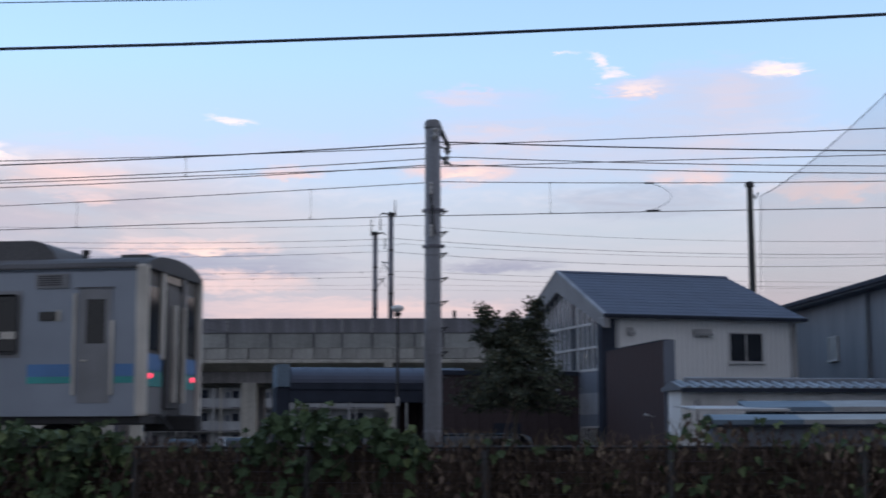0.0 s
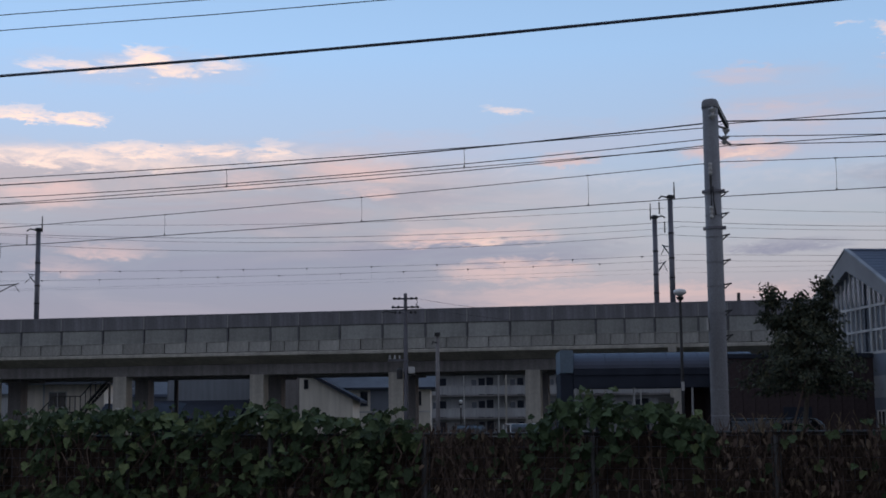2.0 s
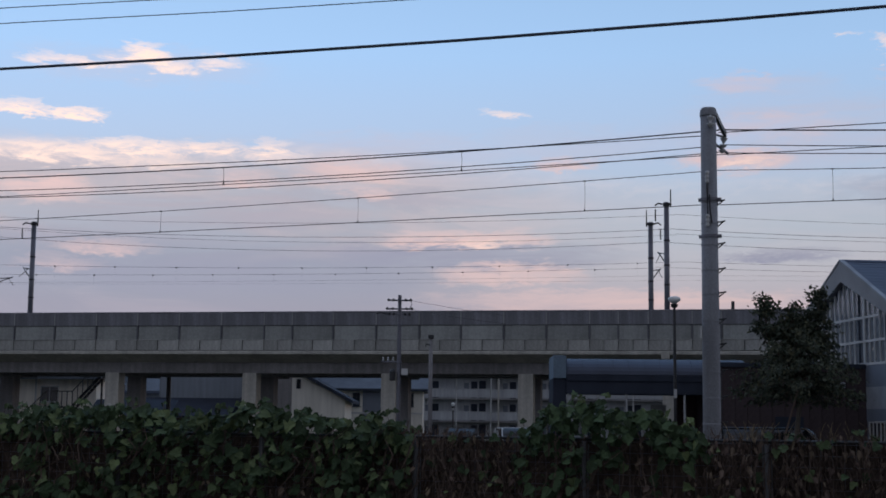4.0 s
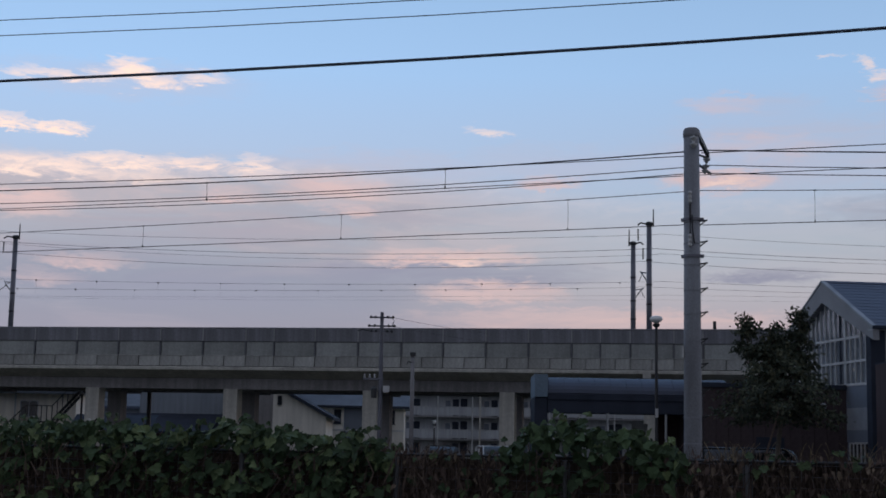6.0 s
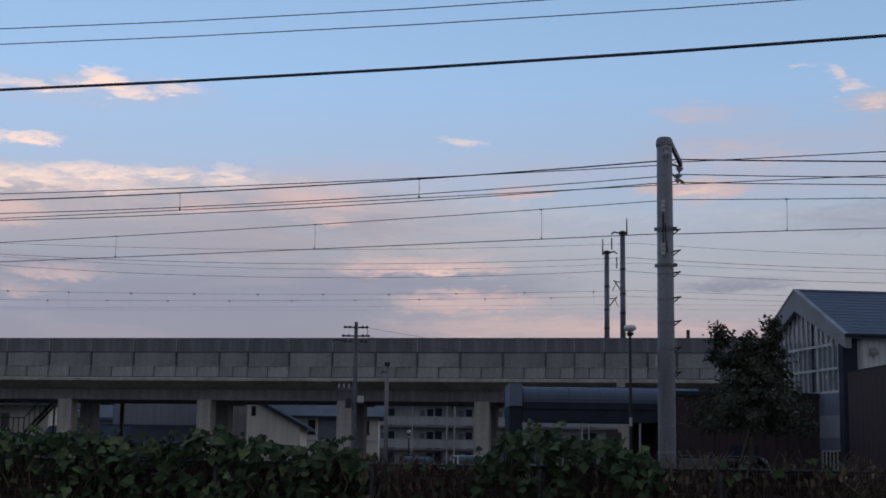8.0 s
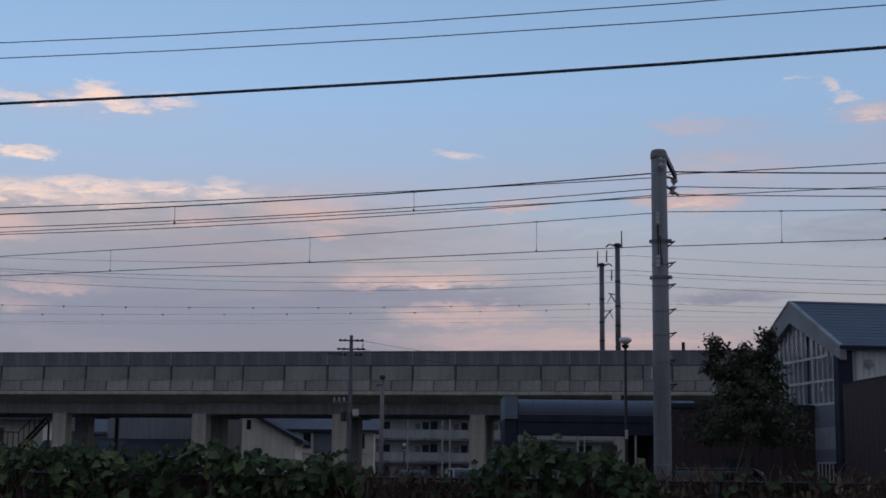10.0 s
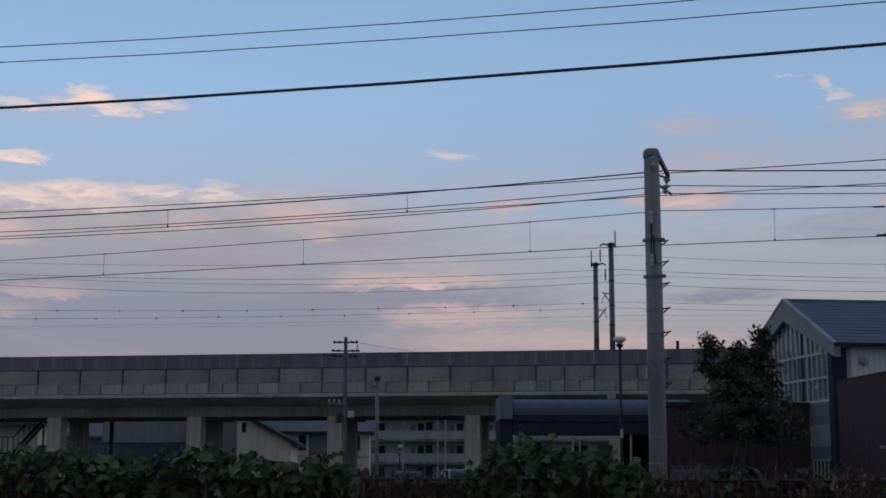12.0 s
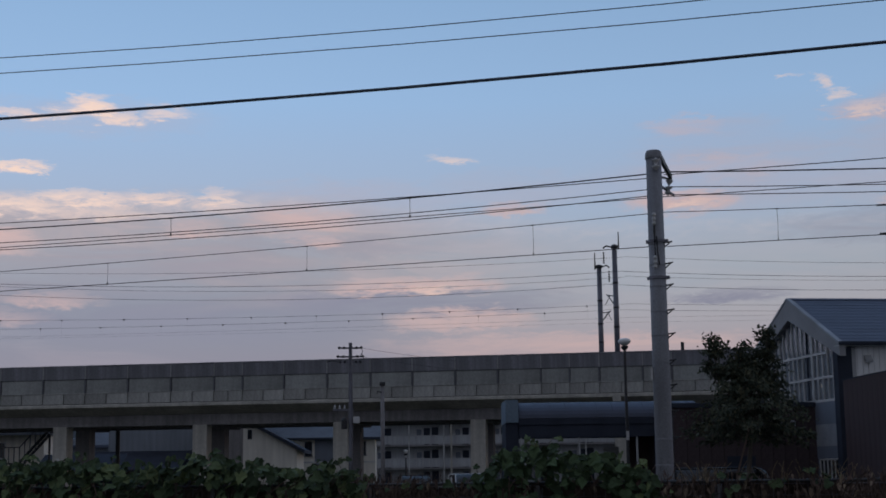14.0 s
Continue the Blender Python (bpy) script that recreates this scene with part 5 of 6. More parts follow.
# ---- houses and flats behind the viaduct ----
def build_far_houses():
    # cream house with a steep dark rake
    y = 108.0
    h = holder("cream_house", pose(-0.104 * y - 0.45, y, 0), "cream rendered house with a dark sloping roof edge", "house", "houses behind the viaduct")
    bm = bmesh.new()
    prof = [(0, 0), (4.05, 0), (4.05, 3.40), (0.9, 5.1), (0, 5.58)]
    a = [bm.verts.new((x, 0, z)) for x, z in prof]
    b = [bm.verts.new((x, 8, z)) for x, z in prof]
    bm.faces.new(a)
    bm.faces.new(b[::-1])
    for i in range(5):
        bm.faces.new((a[i], b[i], b[(i + 1) % 5], a[(i + 1) % 5]))
    part("wall", bm, M_CREAM, h)
    bm = bmesh.new()
    vs = []
    for yy in (-0.5, 8.4):
        vs += [bm.verts.new(p) for p in ((-0.4, yy, 5.82), (4.65, yy, 3.12), (4.65, yy, 3.36), (-0.4, yy, 6.10))]
    for f in ((0, 1, 2, 3), (4, 7, 6, 5), (0, 4, 5, 1), (1, 5, 6, 2), (2, 6, 7, 3), (3, 7, 4, 0)):
        bm.faces.new([vs[i] for i in f])
    part("roof", bm, M_NAVY, h)
    window(h, pose(0.35, -0.02, 4.2), 0.32, 0.72, 0, pane_mat=M_PANE, frame_mat=M_NAVY, sill=False)

    # the wider two storey house behind it
    y = 122.0
    w = holder("white_house", pose(-0.086 * y - 0.6, y, 0), "cream two storey house under a slate grey roof", "house", "houses behind the viaduct")
    part("wall", boxed(0.6, 9.15, 0, 8, 0, 4.5), M_CREAM, w)
    # flat plate proud of the wall; the inset's shade is in its dark colour
    part("recess", boxed(4.0, 5.6, -0.03, -0.002, 0, 4.48), M_CLAD, w)
    bm = bmesh.new()
    prism(bm, [(-0.6, 4.4), (-0.6, 4.6), (4, 6.5), (8.6, 4.6), (8.6, 4.4)], -0.2, 9.6)
    part("roof", bm, M_ROOF_FAR, w)
    part("string_course", boxed(0.58, 9.17, -0.06, -0.002, 2.45, 2.58), M_FASCIA, w)
    for x in (3.15, 7.75):
        window(w, pose(x, -0.03, 3.1), 0.62, 1.15, 1, frame_mat=M_NAVY)
    part("gutter", boxed(-0.2, 9.6, -0.7, -0.6, 4.42, 4.58), M_NAVY, w)

    # the flats
    y = 168.0
    ap = holder("apartment_block", pose(-0.0125 * y - 0.7, y, 0), "grey three storey apartment block with access balconies", "apartment building")
    L = 37.0
    part("wall", boxed(0, L, 1.4, 9, -0.5, 10.2), M_APT, ap)
    part("roof_slab", boxed(-0.4, L + 0.4, -0.3, 9.4, 10.2, 10.5), M_COLUMN, ap)
    for k, z in enumerate((2.05, 4.72, 7.4)):
        part("balcony_slab", boxed(0, L, 0, 1.39, z - 0.16, z), M_CONCRETE_DARK, ap)
        part("balcony_rail", boxed(0, L, 0.0, 0.06, z + 0.08, z + 1.05), M_APT, ap)
        part("hand_rail", boxed(0, L, -0.03, 0.09, z + 1.05, z + 1.11), M_RAILING, ap)
        for i in range(46):
            part("baluster", boxed(0.1 + i * 0.8, 0.17 + i * 0.8, -0.03, -0.002, z + 0.05, z + 1.05), M_RAILING, ap)
    for z in (-0.45, 2.05, 4.72, 7.4):
        for i in range(8):
            x = 1.25 + i * 4.62
            part("door", boxed(x, x + 0.75, 1.36, 1.398, z, z + 2.0), M_NAVY, ap)
            if i % 2:
                # dark plate on a closed wall; the opening's darkness is put into its colour
                part("stair_opening", boxed(x + 0.95, x + 1.75, 1.35, 1.398, z, z + 2.1), M_NAVY, ap)
            window(ap, pose(x - 0.9, 1.37, z + 1.0), 0.7, 0.9, 0, frame_mat=M_FASCIA, pane_mat=M_CLAD)
    for x in (0.05, 4.1, 8.2, 12.4, 16.6, 20.8, 25.0, 29.2, 33.4):
        bm = bmesh.new()
        tube(bm, (x, -0.08, -0.5), (x, -0.08, 10.2), 0.07, n=8)
        part("downpipe", bm, M_FASCIA, ap)
    part("party_wall", boxed(9.0, 9.2, -0.05, 1.39, -0.5, 10.2), M_COLUMN, ap)

    # a lamp before the flats
    build_street_lamp(0.0055 * 100, 100, 3.0, 0.13)

    # grey hall and its lean-to
    y = 116.0
    g = holder("grey_hall", pose(-0.215 * y, y, 0, 0, 0, -4), "plain grey metal clad hall with a dark blue lean-to roof", "building")
    part("wall", boxed(1.6, 12.4, 0, 12, 0, 7.6), M_GREYWALL, g)
    part("low_wing", boxed(-1.6, 1.59, 0.3, 8, 0, 3.85), M_GREYWALL, g)
    part("wing_roof", boxed(-1.9, 1.59, 0.0, 8.2, 3.86, 4.1, 0.02), M_ROOF_BLUE, g)
    part("roof", boxed(1.3, 12.7, -0.3, 12.3, 7.6, 7.9), M_ROOF_FAR, g)
    bm = bmesh.new()
    prism(bm, [(-5.2, 1.95), (-5.2, 2.08), (-0.05, 3.55), (-0.05, 3.4)], -1.6, 8.4)
    part("lean_to_roof", bm, M_NAVY, g)
    part("lean_to_wall", boxed(-1.4, 7.9, -4.9, -0.06, 0, 1.94), M_BROWN, g)
    bm = bmesh.new()
    vs = [bm.verts.new(v) for x in (8.41, 8.6) for v in ((x, -5.35, 1.86), (x, -5.35, 2.16), (x, -0.05, 3.66), (x, -0.05, 3.36))]
    for f in ((0, 1, 2, 3), (4, 7, 6, 5), (0, 4, 5, 1), (1, 5, 6, 2), (2, 6, 7, 3), (3, 7, 4, 0)):
        bm.faces.new([vs[i] for i in f])
    part("barge_board", bm, M_NAVY, g)
    part("side_wing", boxed(9.3, 14.2, -2.4, -0.06, 0, 6.4), M_BEAM, g)

    # cream house on the left with the outside stair
    y = 100.0
    s = holder("stair_house", pose(-0.318 * y, y, 0), "cream house with a grey hipped roof behind an outside stair", "house", "houses behind the viaduct")
    part("wall", boxed(0.9, 7.2, 0, 8, 0, 4.6), M_CREAM_LIT, s)
    bm = bmesh.new()
    prism(bm, [(-0.6, 4.5), (-0.6, 4.7), (4, 6.9), (8.6, 4.7), (8.6, 4.5)], 0.4, 7.6)
    part("roof", bm, M_ROOF_FAR, s)
    window(s, pose(3.3, -0.03, 2.9), 1.25, 1.1, 1, frame_mat=M_FASCIA)
    part("drainpipe", boxed(2.9, 3.0, -0.1, -0.002, 0, 4.5), M_FASCIA, s)

    st = holder("outside_stair", pose(-0.284 * 92, 92, 0), "black steel outside stair with railings", "stair")
    part("landing", boxed(0.25, 1.95, 0, 1.2, 2.42, 2.52), M_DARKSTEEL, st)
    def flight(x0, z0, x1, z1):
        bm = bmesh.new()
        for yy in (0.0, 1.14):
            vs = [bm.verts.new(p) for p in ((x0, yy, z0 - 0.12), (x1, yy, z1 - 0.12), (x1, yy, z1 + 0.14), (x0, yy, z0 + 0.14), (x0, yy + 0.06, z0 - 0.12), (x1, yy + 0.06, z1 - 0.12), (x1, yy + 0.06, z1 + 0.14), (x0, yy + 0.06, z0 + 0.14))]
            for f in ((0, 1, 2, 3), (4, 7, 6, 5), (0, 4, 5, 1), (1, 5, 6, 2), (2, 6, 7, 3), (3, 7, 4, 0)):
                bm.faces.new([vs[i] for i in f])
        part("stringer", bm, M_DARKSTEEL, st)
        n = 10
        for i in range(n):
            f = (i + 0.5) / n
            x, z = x0 + (x1 - x0) * f, z0 + (z1 - z0) * f
            part("tread", boxed(x - 0.13, x + 0.13, 0.06, 1.14, z - 0.02, z + 0.02), M_DARKSTEEL, st)
        bm = bmesh.new()
        path_tube(bm, [(x0, 0.02, z0 + 1.0), (x1, 0.02, z1 + 1.0)], 0.035, 6)
        part("hand_rail", bm, M_DARKSTEEL, st)
        for i in range(7):
            f = i / 6
            x, z = x0 + (x1 - x0) * f, z0 + (z1 - z0) * f
            bm = bmesh.new()
            tube(bm, (x, 0.02, z), (x, 0.02, z + 1.0), 0.03, n=6)
            part("baluster", bm, M_DARKSTEEL, st)
    flight(-2.0, 0.2, 0.25, 2.5)
    flight(1.95, 2.5, 3.9, 4.7)
    bm = bmesh.new()
    path_tube(bm, [(0.25, 0.02, 3.5), (1.95, 0.02, 3.5)], 0.035, 6)
    part("hand_rail", bm, M_DARKSTEEL, st)
    for i in range(6):
        bm = bmesh.new()
        tube(bm, (0.25 + i * 0.34, 0.02, 2.5), (0.25 + i * 0.34, 0.02, 3.5), 0.035, n=6)
        part("baluster", bm, M_DARKSTEEL, st)
    for x in (0.3, 1.9, 3.7):
        bm = bmesh.new()
        tube(bm, (x, 0.6, 0), (x, 0.6, 2.42 if x < 3 else 4.4), 0.07, n=8)
        part("stair_post", bm, M_DARKSTEEL, st)
    b = holder("blue_roof_shed", pose(-0.256 * 94, 95, 0), "small shed with a dark navy sheet roof", "shed")
    part("wall", boxed(0.2, 5.4, 0.2, 3, 0, 1.7), M_NAVY, b)
    bm = bmesh.new()
    prism(bm, [(-0.2, 1.7), (-0.2, 1.8), (3.2, 3.1), (3.2, 3.0)], 0, 5.6)
    part("roof", bm, M_NAVY, b)
    bm = bmesh.new()
    p = holder("steel_post", pose(-0.1950 * 90, 90, 0), "plain dark steel post", "post")
    tube(bm, (0, 0, 0), (0, 0, 4.6), 0.14, n=12)
    part("shaft", bm, M_DARKSTEEL, p)
    bm = bmesh.new()
    p = holder("marker_post", pose(-0.2365 * 76, 76, 0), "short pale concrete marker post", "post")
    lathe(bm, [(0.16, 0), (0.16, 2.4), (0.12, 2.5), (0.04, 2.55)], n=14)
    part("shaft", bm, M_COLUMN, p)


build_far_houses()


def build_town():
    """Plain far houses that close the view under the deck."""
    first = holder("far_house", pose(-95, 205, 0), "plain pale house under a grey roof in the distance", "house", "distant houses")
    part("wall", boxed(0, 11, 0, 8, 0, 6.0), M_APT, first)
    bm = bmesh.new()
    prism(bm, [(-0.6, 5.9), (-0.6, 6.1), (4, 8.2), (8.6, 6.1), (8.6, 5.9)], -0.5, 11.5)
    part("roof", bm, M_ROOF_FAR, first)
    for x in (1.5, 4.8, 8.2):
        for z in (0.9, 3.7):
            window(first, pose(x, -0.03, z), 1.4, 1.1, 1, frame_mat=M_FASCIA)
    for i in range(1, 17):
        copy_thing(first, pose(-95 + i * 12.4, 205 + 9 * math.sin(i * 2.1), 0, 0, 0, 5 * math.sin(i * 3.7)))


build_town()


# ---- parked cars ----
def build_car(m, w, l, h, paint, label, van=False):
    root = holder("parked_car", m, label, "car", "parked cars")
    hw, hl = w / 2, l / 2
    bm = bmesh.new()
    low = 0.28
    belt = h * 0.58
    prof = [(-hl, low), (hl, low), (hl, belt * 0.92), (hl - 0.08, belt), (-hl + 0.1, belt), (-hl, belt * 0.9)]
    a = [bm.verts.new((-hw, x, z)) for x, z in prof]
    b = [bm.verts.new((hw, x, z)) for x, z in prof]
    bm.faces.new(a)
    bm.faces.new(b[::-1])
    for i in range(6):
        bm.faces.new((a[i], b[i], b[(i + 1) % 6], a[(i + 1) % 6]))
    bmesh.ops.bevel(bm, geom=bm.edges[:], offset=0.06, segments=3, affect="EDGES")
    body = part("body", bm, paint, root, smooth=True)
    fr = -hl + (0.55 if van else 1.25)
    cab = [(fr, belt - 0.02), (hl - 0.1, belt - 0.02), (hl - 0.32, h - 0.05), (hl - 0.55, h), (fr + 0.75, h), (fr + 0.55, h - 0.04)]
    bm = bmesh.new()
    a = [bm.verts.new((-hw * (0.96 if z < belt else 0.84), x, z)) for x, z in cab]
    b = [bm.verts.new((hw * (0.96 if z < belt else 0.84), x, z)) for x, z in cab]
    bm.faces.new(a)
    bm.faces.new(b[::-1])
    for i in range(6):
        bm.faces.new((a[i], b[i], b[(i + 1) % 6], a[(i + 1) % 6]))
    bmesh.ops.bevel(bm, geom=bm.edges[:], offset=0.05, segments=2, affect="EDGES")
    part("cabin", bm, M_DARKGLASS, root, smooth=True)
    part("roof", boxed(-hw * 0.80, hw * 0.80, fr + 0.72, hl - 0.5, h - 0.035, h + 0.02, 0.02), paint, root)
    for sx in (-1, 1):
        for xx in (fr + 0.7, 0.35, hl - 0.45):
            bm = bmesh.new()
            path_tube(bm, [(sx * hw * 0.955, xx - (0.6 if xx < 0 else 0), belt), (sx * hw * 0.845, xx, h - 0.03)], 0.035, 6)
            part("pillar", bm, paint, root)
        for yy in (-hl + 0.8, hl - 0.8):
            bm = bmesh.new()
            lathe(bm, [(0.2, -0.1), (0.3, -0.1), (0.315, -0.06), (0.315, 0.06), (0.3, 0.1), (0.2, 0.1)], pose(sx * (hw - 0.1), yy, 0.315, 0, 90), 18)
            part("tyre", bm, M_TYRE, root)
        part("headlight", boxed(sx * hw * 0.78 - 0.16, sx * hw * 0.78 + 0.16, -hl - 0.02, -hl + 0.1, belt * 0.66, belt * 0.82, 0.02), M_FASCIA, root)
        part("mirror", boxed(sx * (hw + 0.1) - 0.09, sx * (hw + 0.1) + 0.09, fr + 0.25, fr + 0.36, belt, belt + 0.14, 0.02), paint, root)
    part("bumper", boxed(-hw * 0.95, hw * 0.95, -hl - 0.06, -hl + 0.1, low, low + 0.22, 0.03), paint, root)


build_car(pose(0.0490 * 66, 66, 0.004, 0, 0, 8), 1.6, 3.5, 1.50, M_CARWHITE, "small silver white car parked before the viaduct", True)
build_car(pose(0.236 * 47, 47.5, 0.004, 0, 0, 70), 1.7, 4.4, 1.62, M_CARDARK, "black van parked behind the tree", True)
build_car(pose(0.012 * 70, 70, 0.004, 0, 0, 5), 1.65, 3.8, 1.45, M_CARDARK, "dark small car parked before the viaduct")


# ---- leaves ----
def leaf_mesh(name, material, spots, shape="heart", parent=None):
    """One mesh of many leaves: spots of (place, direction of the tip, direction the blade faces, length)."""
    verts, faces = [], []
    if shape == "heart":
        rim = [(0.0, 0.0), (0.26, -0.10), (0.46, 0.10), (0.50, 0.36), (0.33, 0.52), (0.24, 0.78), (0.0, 1.02), (-0.24, 0.78), (-0.33, 0.52), (-0.50, 0.36), (-0.46, 0.10), (-0.26, -0.10)]
    elif shape == "curl":
        rim = [(0.0, 0.0), (0.22, 0.2), (0.20, 0.6), (0.0, 1.0), (-0.16, 0.62), (-0.2, 0.2)]
    else:
        rim = [(0.0, 0.0), (0.26, 0.25), (0.24, 0.6), (0.0, 1.0), (-0.24, 0.6), (-0.26, 0.25)]
    for p, tip, face, size in spots:
        tip = tip.normalized()
        side = tip.cross(face)
        if side.length < 1e-3:
            continue
        side.normalize()
        nrm = side.cross(tip)
        cup = random.uniform(0.10, 0.30)
        base = len(verts)
        verts.append(p + tip * size * 0.42 - nrm * size * cup * 0.5)
        for u, v in rim:
            droop = -0.22 * v * v
            verts.append(p + side * (u * size * random.uniform(0.85, 1.12)) + tip * (v * size * random.uniform(0.9, 1.08)) + nrm * (size * (cup * abs(u) * 0.9 + droop + random.uniform(-0.07, 0.07))))
        k = len(rim)
        for i in range(k):
            faces.append((base, base + 1 + i, base + 1 + (i + 1) % k))
    return raw(name, verts, faces, material, parent)


def jitter(a):
    return Vector((random.uniform(-a, a), random.uniform(-a, a), random.uniform(-a, a)))


# ---- tree ----
def build_tree():
    root = holder("garden_tree", pose(11.15, 45, 0), "small dark green broadleaf tree with layered drooping branches", "tree")
    bm = bmesh.new()
    path_tube(bm, [(-0.15, 0, 0), (-0.05, 0, 1.4), (0.12, 0.05, 2.8), (0.1, 0, 4.0), (0.05, 0, 4.9)], 0.10, 10, 0.03)
    limbs = []
    # boughs in flat layers about the trunk, under two leading shoots
    shoots = (((-0.95, 0.0), 4.4, 5.75, 0.5, 16), ((0.75, 0.1), 4.3, 5.95, 0.55, 22), ((-0.15, 0.0), 4.4, 5.35, 0.95, 22), ((0.05, 0.0), 2.5, 4.9, 1.75, 76))
    for (cx, cy), lo, hi, reach, n in shoots:
        for i in range(n):
            f = (i + random.random()) / n
            z = lo + (hi - lo) * f
            a = i * 2.4 + random.uniform(-0.4, 0.4)
            swell = 1.0 - 0.72 * max(0.0, f - 0.45) / 0.55 if reach > 1 else 1.0 - 0.8 * f
            r = reach * swell * random.choice((0.55, 0.75, 0.9, 1.05))
            lift = random.uniform(-0.05, 0.22) * (1 if reach > 1 else 1.6)
            foot = Vector((0.1 + (cx - 0.1) * (1 if reach < 1 else 0), cy, z - 0.18))
            tip = Vector((cx + r * math.cos(a), cy + r * math.sin(a), z + lift - 0.12 * r))
            mid = foot.lerp(tip, 0.55) + Vector((0, 0, 0.12 + 0.06 * r))
            path_tube(bm, [foot, mid, tip], 0.022, 5, 0.005)
            limbs.append((foot, mid, tip))
    for cx, z in ((-0.95, 5.8), (0.78, 6.0)):
        path_tube(bm, [(0.1, 0, 2.9), (cx * 0.75, 0, 4.2), (cx, 0, z)], 0.05, 6, 0.008)
    part("trunk", bm, M_BARK, root)
    spots = []
    for foot, mid, tip in limbs:
        span = (tip - foot).length
        for _ in range(int(34 + 62 * span)):
            f = random.random() ** 0.7 * 0.82 + 0.24
            p = foot.lerp(mid, f / 0.55) if f < 0.55 else mid.lerp(tip, (f - 0.55) / 0.45)
            wide = 0.10 + 0.20 * span * f * (1.15 - f)
            p = p + Vector((random.gauss(0, wide), random.gauss(0, wide), random.gauss(-0.03, 0.07)))
            out = (tip - foot).normalized() * 0.6 + jitter(0.8) + Vector((0, 0, -0.5))
            spots.append((p, out, jitter(1) + Vector((0, -0.4, 0.9)), random.uniform(0.08, 0.17)))
    leaf_mesh("crown", M_TREE_LEAF, spots, "oval", root)
    st = holder("tree_stake", pose(10.2, 44.0, 0), "thin pale leaning tree stake", "stake")
    bm = bmesh.new()
    path_tube(bm, [(-0.1, 0, 0), (0.33, 0, 1.5), (0.80, 0.05, 3.0)], 0.04, 8, 0.03)
    part("shaft", bm, M_STEM, st)


build_tree()


# ---- fence under vines, between road and railway ----
FENCE_Q = -7.5
PROFILE = [(-12, 1.8), (-3.6, 1.77), (-2.5, 1.86), (-1.5, 1.89), (-0.8, 1.77), (0.0, 1.84), (0.55, 1.92), (1.0, 1.78), (1.6, 1.74), (2.1, 1.77), (2.35, 1.60), (3.62, 1.56), (3.85, 1.76), (4.08, 1.90), (4.4, 1.96), (4.8, 1.87), (5.35, 1.79), (5.75, 1.66), (5.9, 1.58), (8.0, 1.60), (8.4, 1.66), (8.55, 1.78), (8.85, 1.86), (9.2, 1.76), (9.7, 1.66), (10.7, 1.72), (20, 1.7)]


def hedge_top(s):
    for (a, za), (b, zb) in zip(PROFILE, PROFILE[1:]):
        if a <= s <= b:
            return za + (zb - za) * (s - a) / (b - a)
    return 1.7


def greenness(s):
    """How much of the hedge is still green, along the fence."""
    g = 0.0
    if s < 2.5:
        g = 1.0 if s < 1.9 else 0.8
    if 3.72 < s < 5.8:
        g = 0.95 if s < 4.9 else 0.7
    if 2.35 <= s <= 3.72:
        g = 0.05 if s < 3.2 else 0.12
    if 5.8 <= s < 8.3:
        g = 0.05
    if s >= 8.3:
        g = 0.16
    return g


M_LEAF_ONE = mat("single_vine_leaf", (0.054, 0.086, 0.040), 0.75, spec=0.25, grain=14, vary=0.2, stain=0.2, bump=0.1, random_obj=0.45)
M_POST = mat("dull_fence_steel", (0.085, 0.085, 0.09), 0.7, 0.2, grain=40)


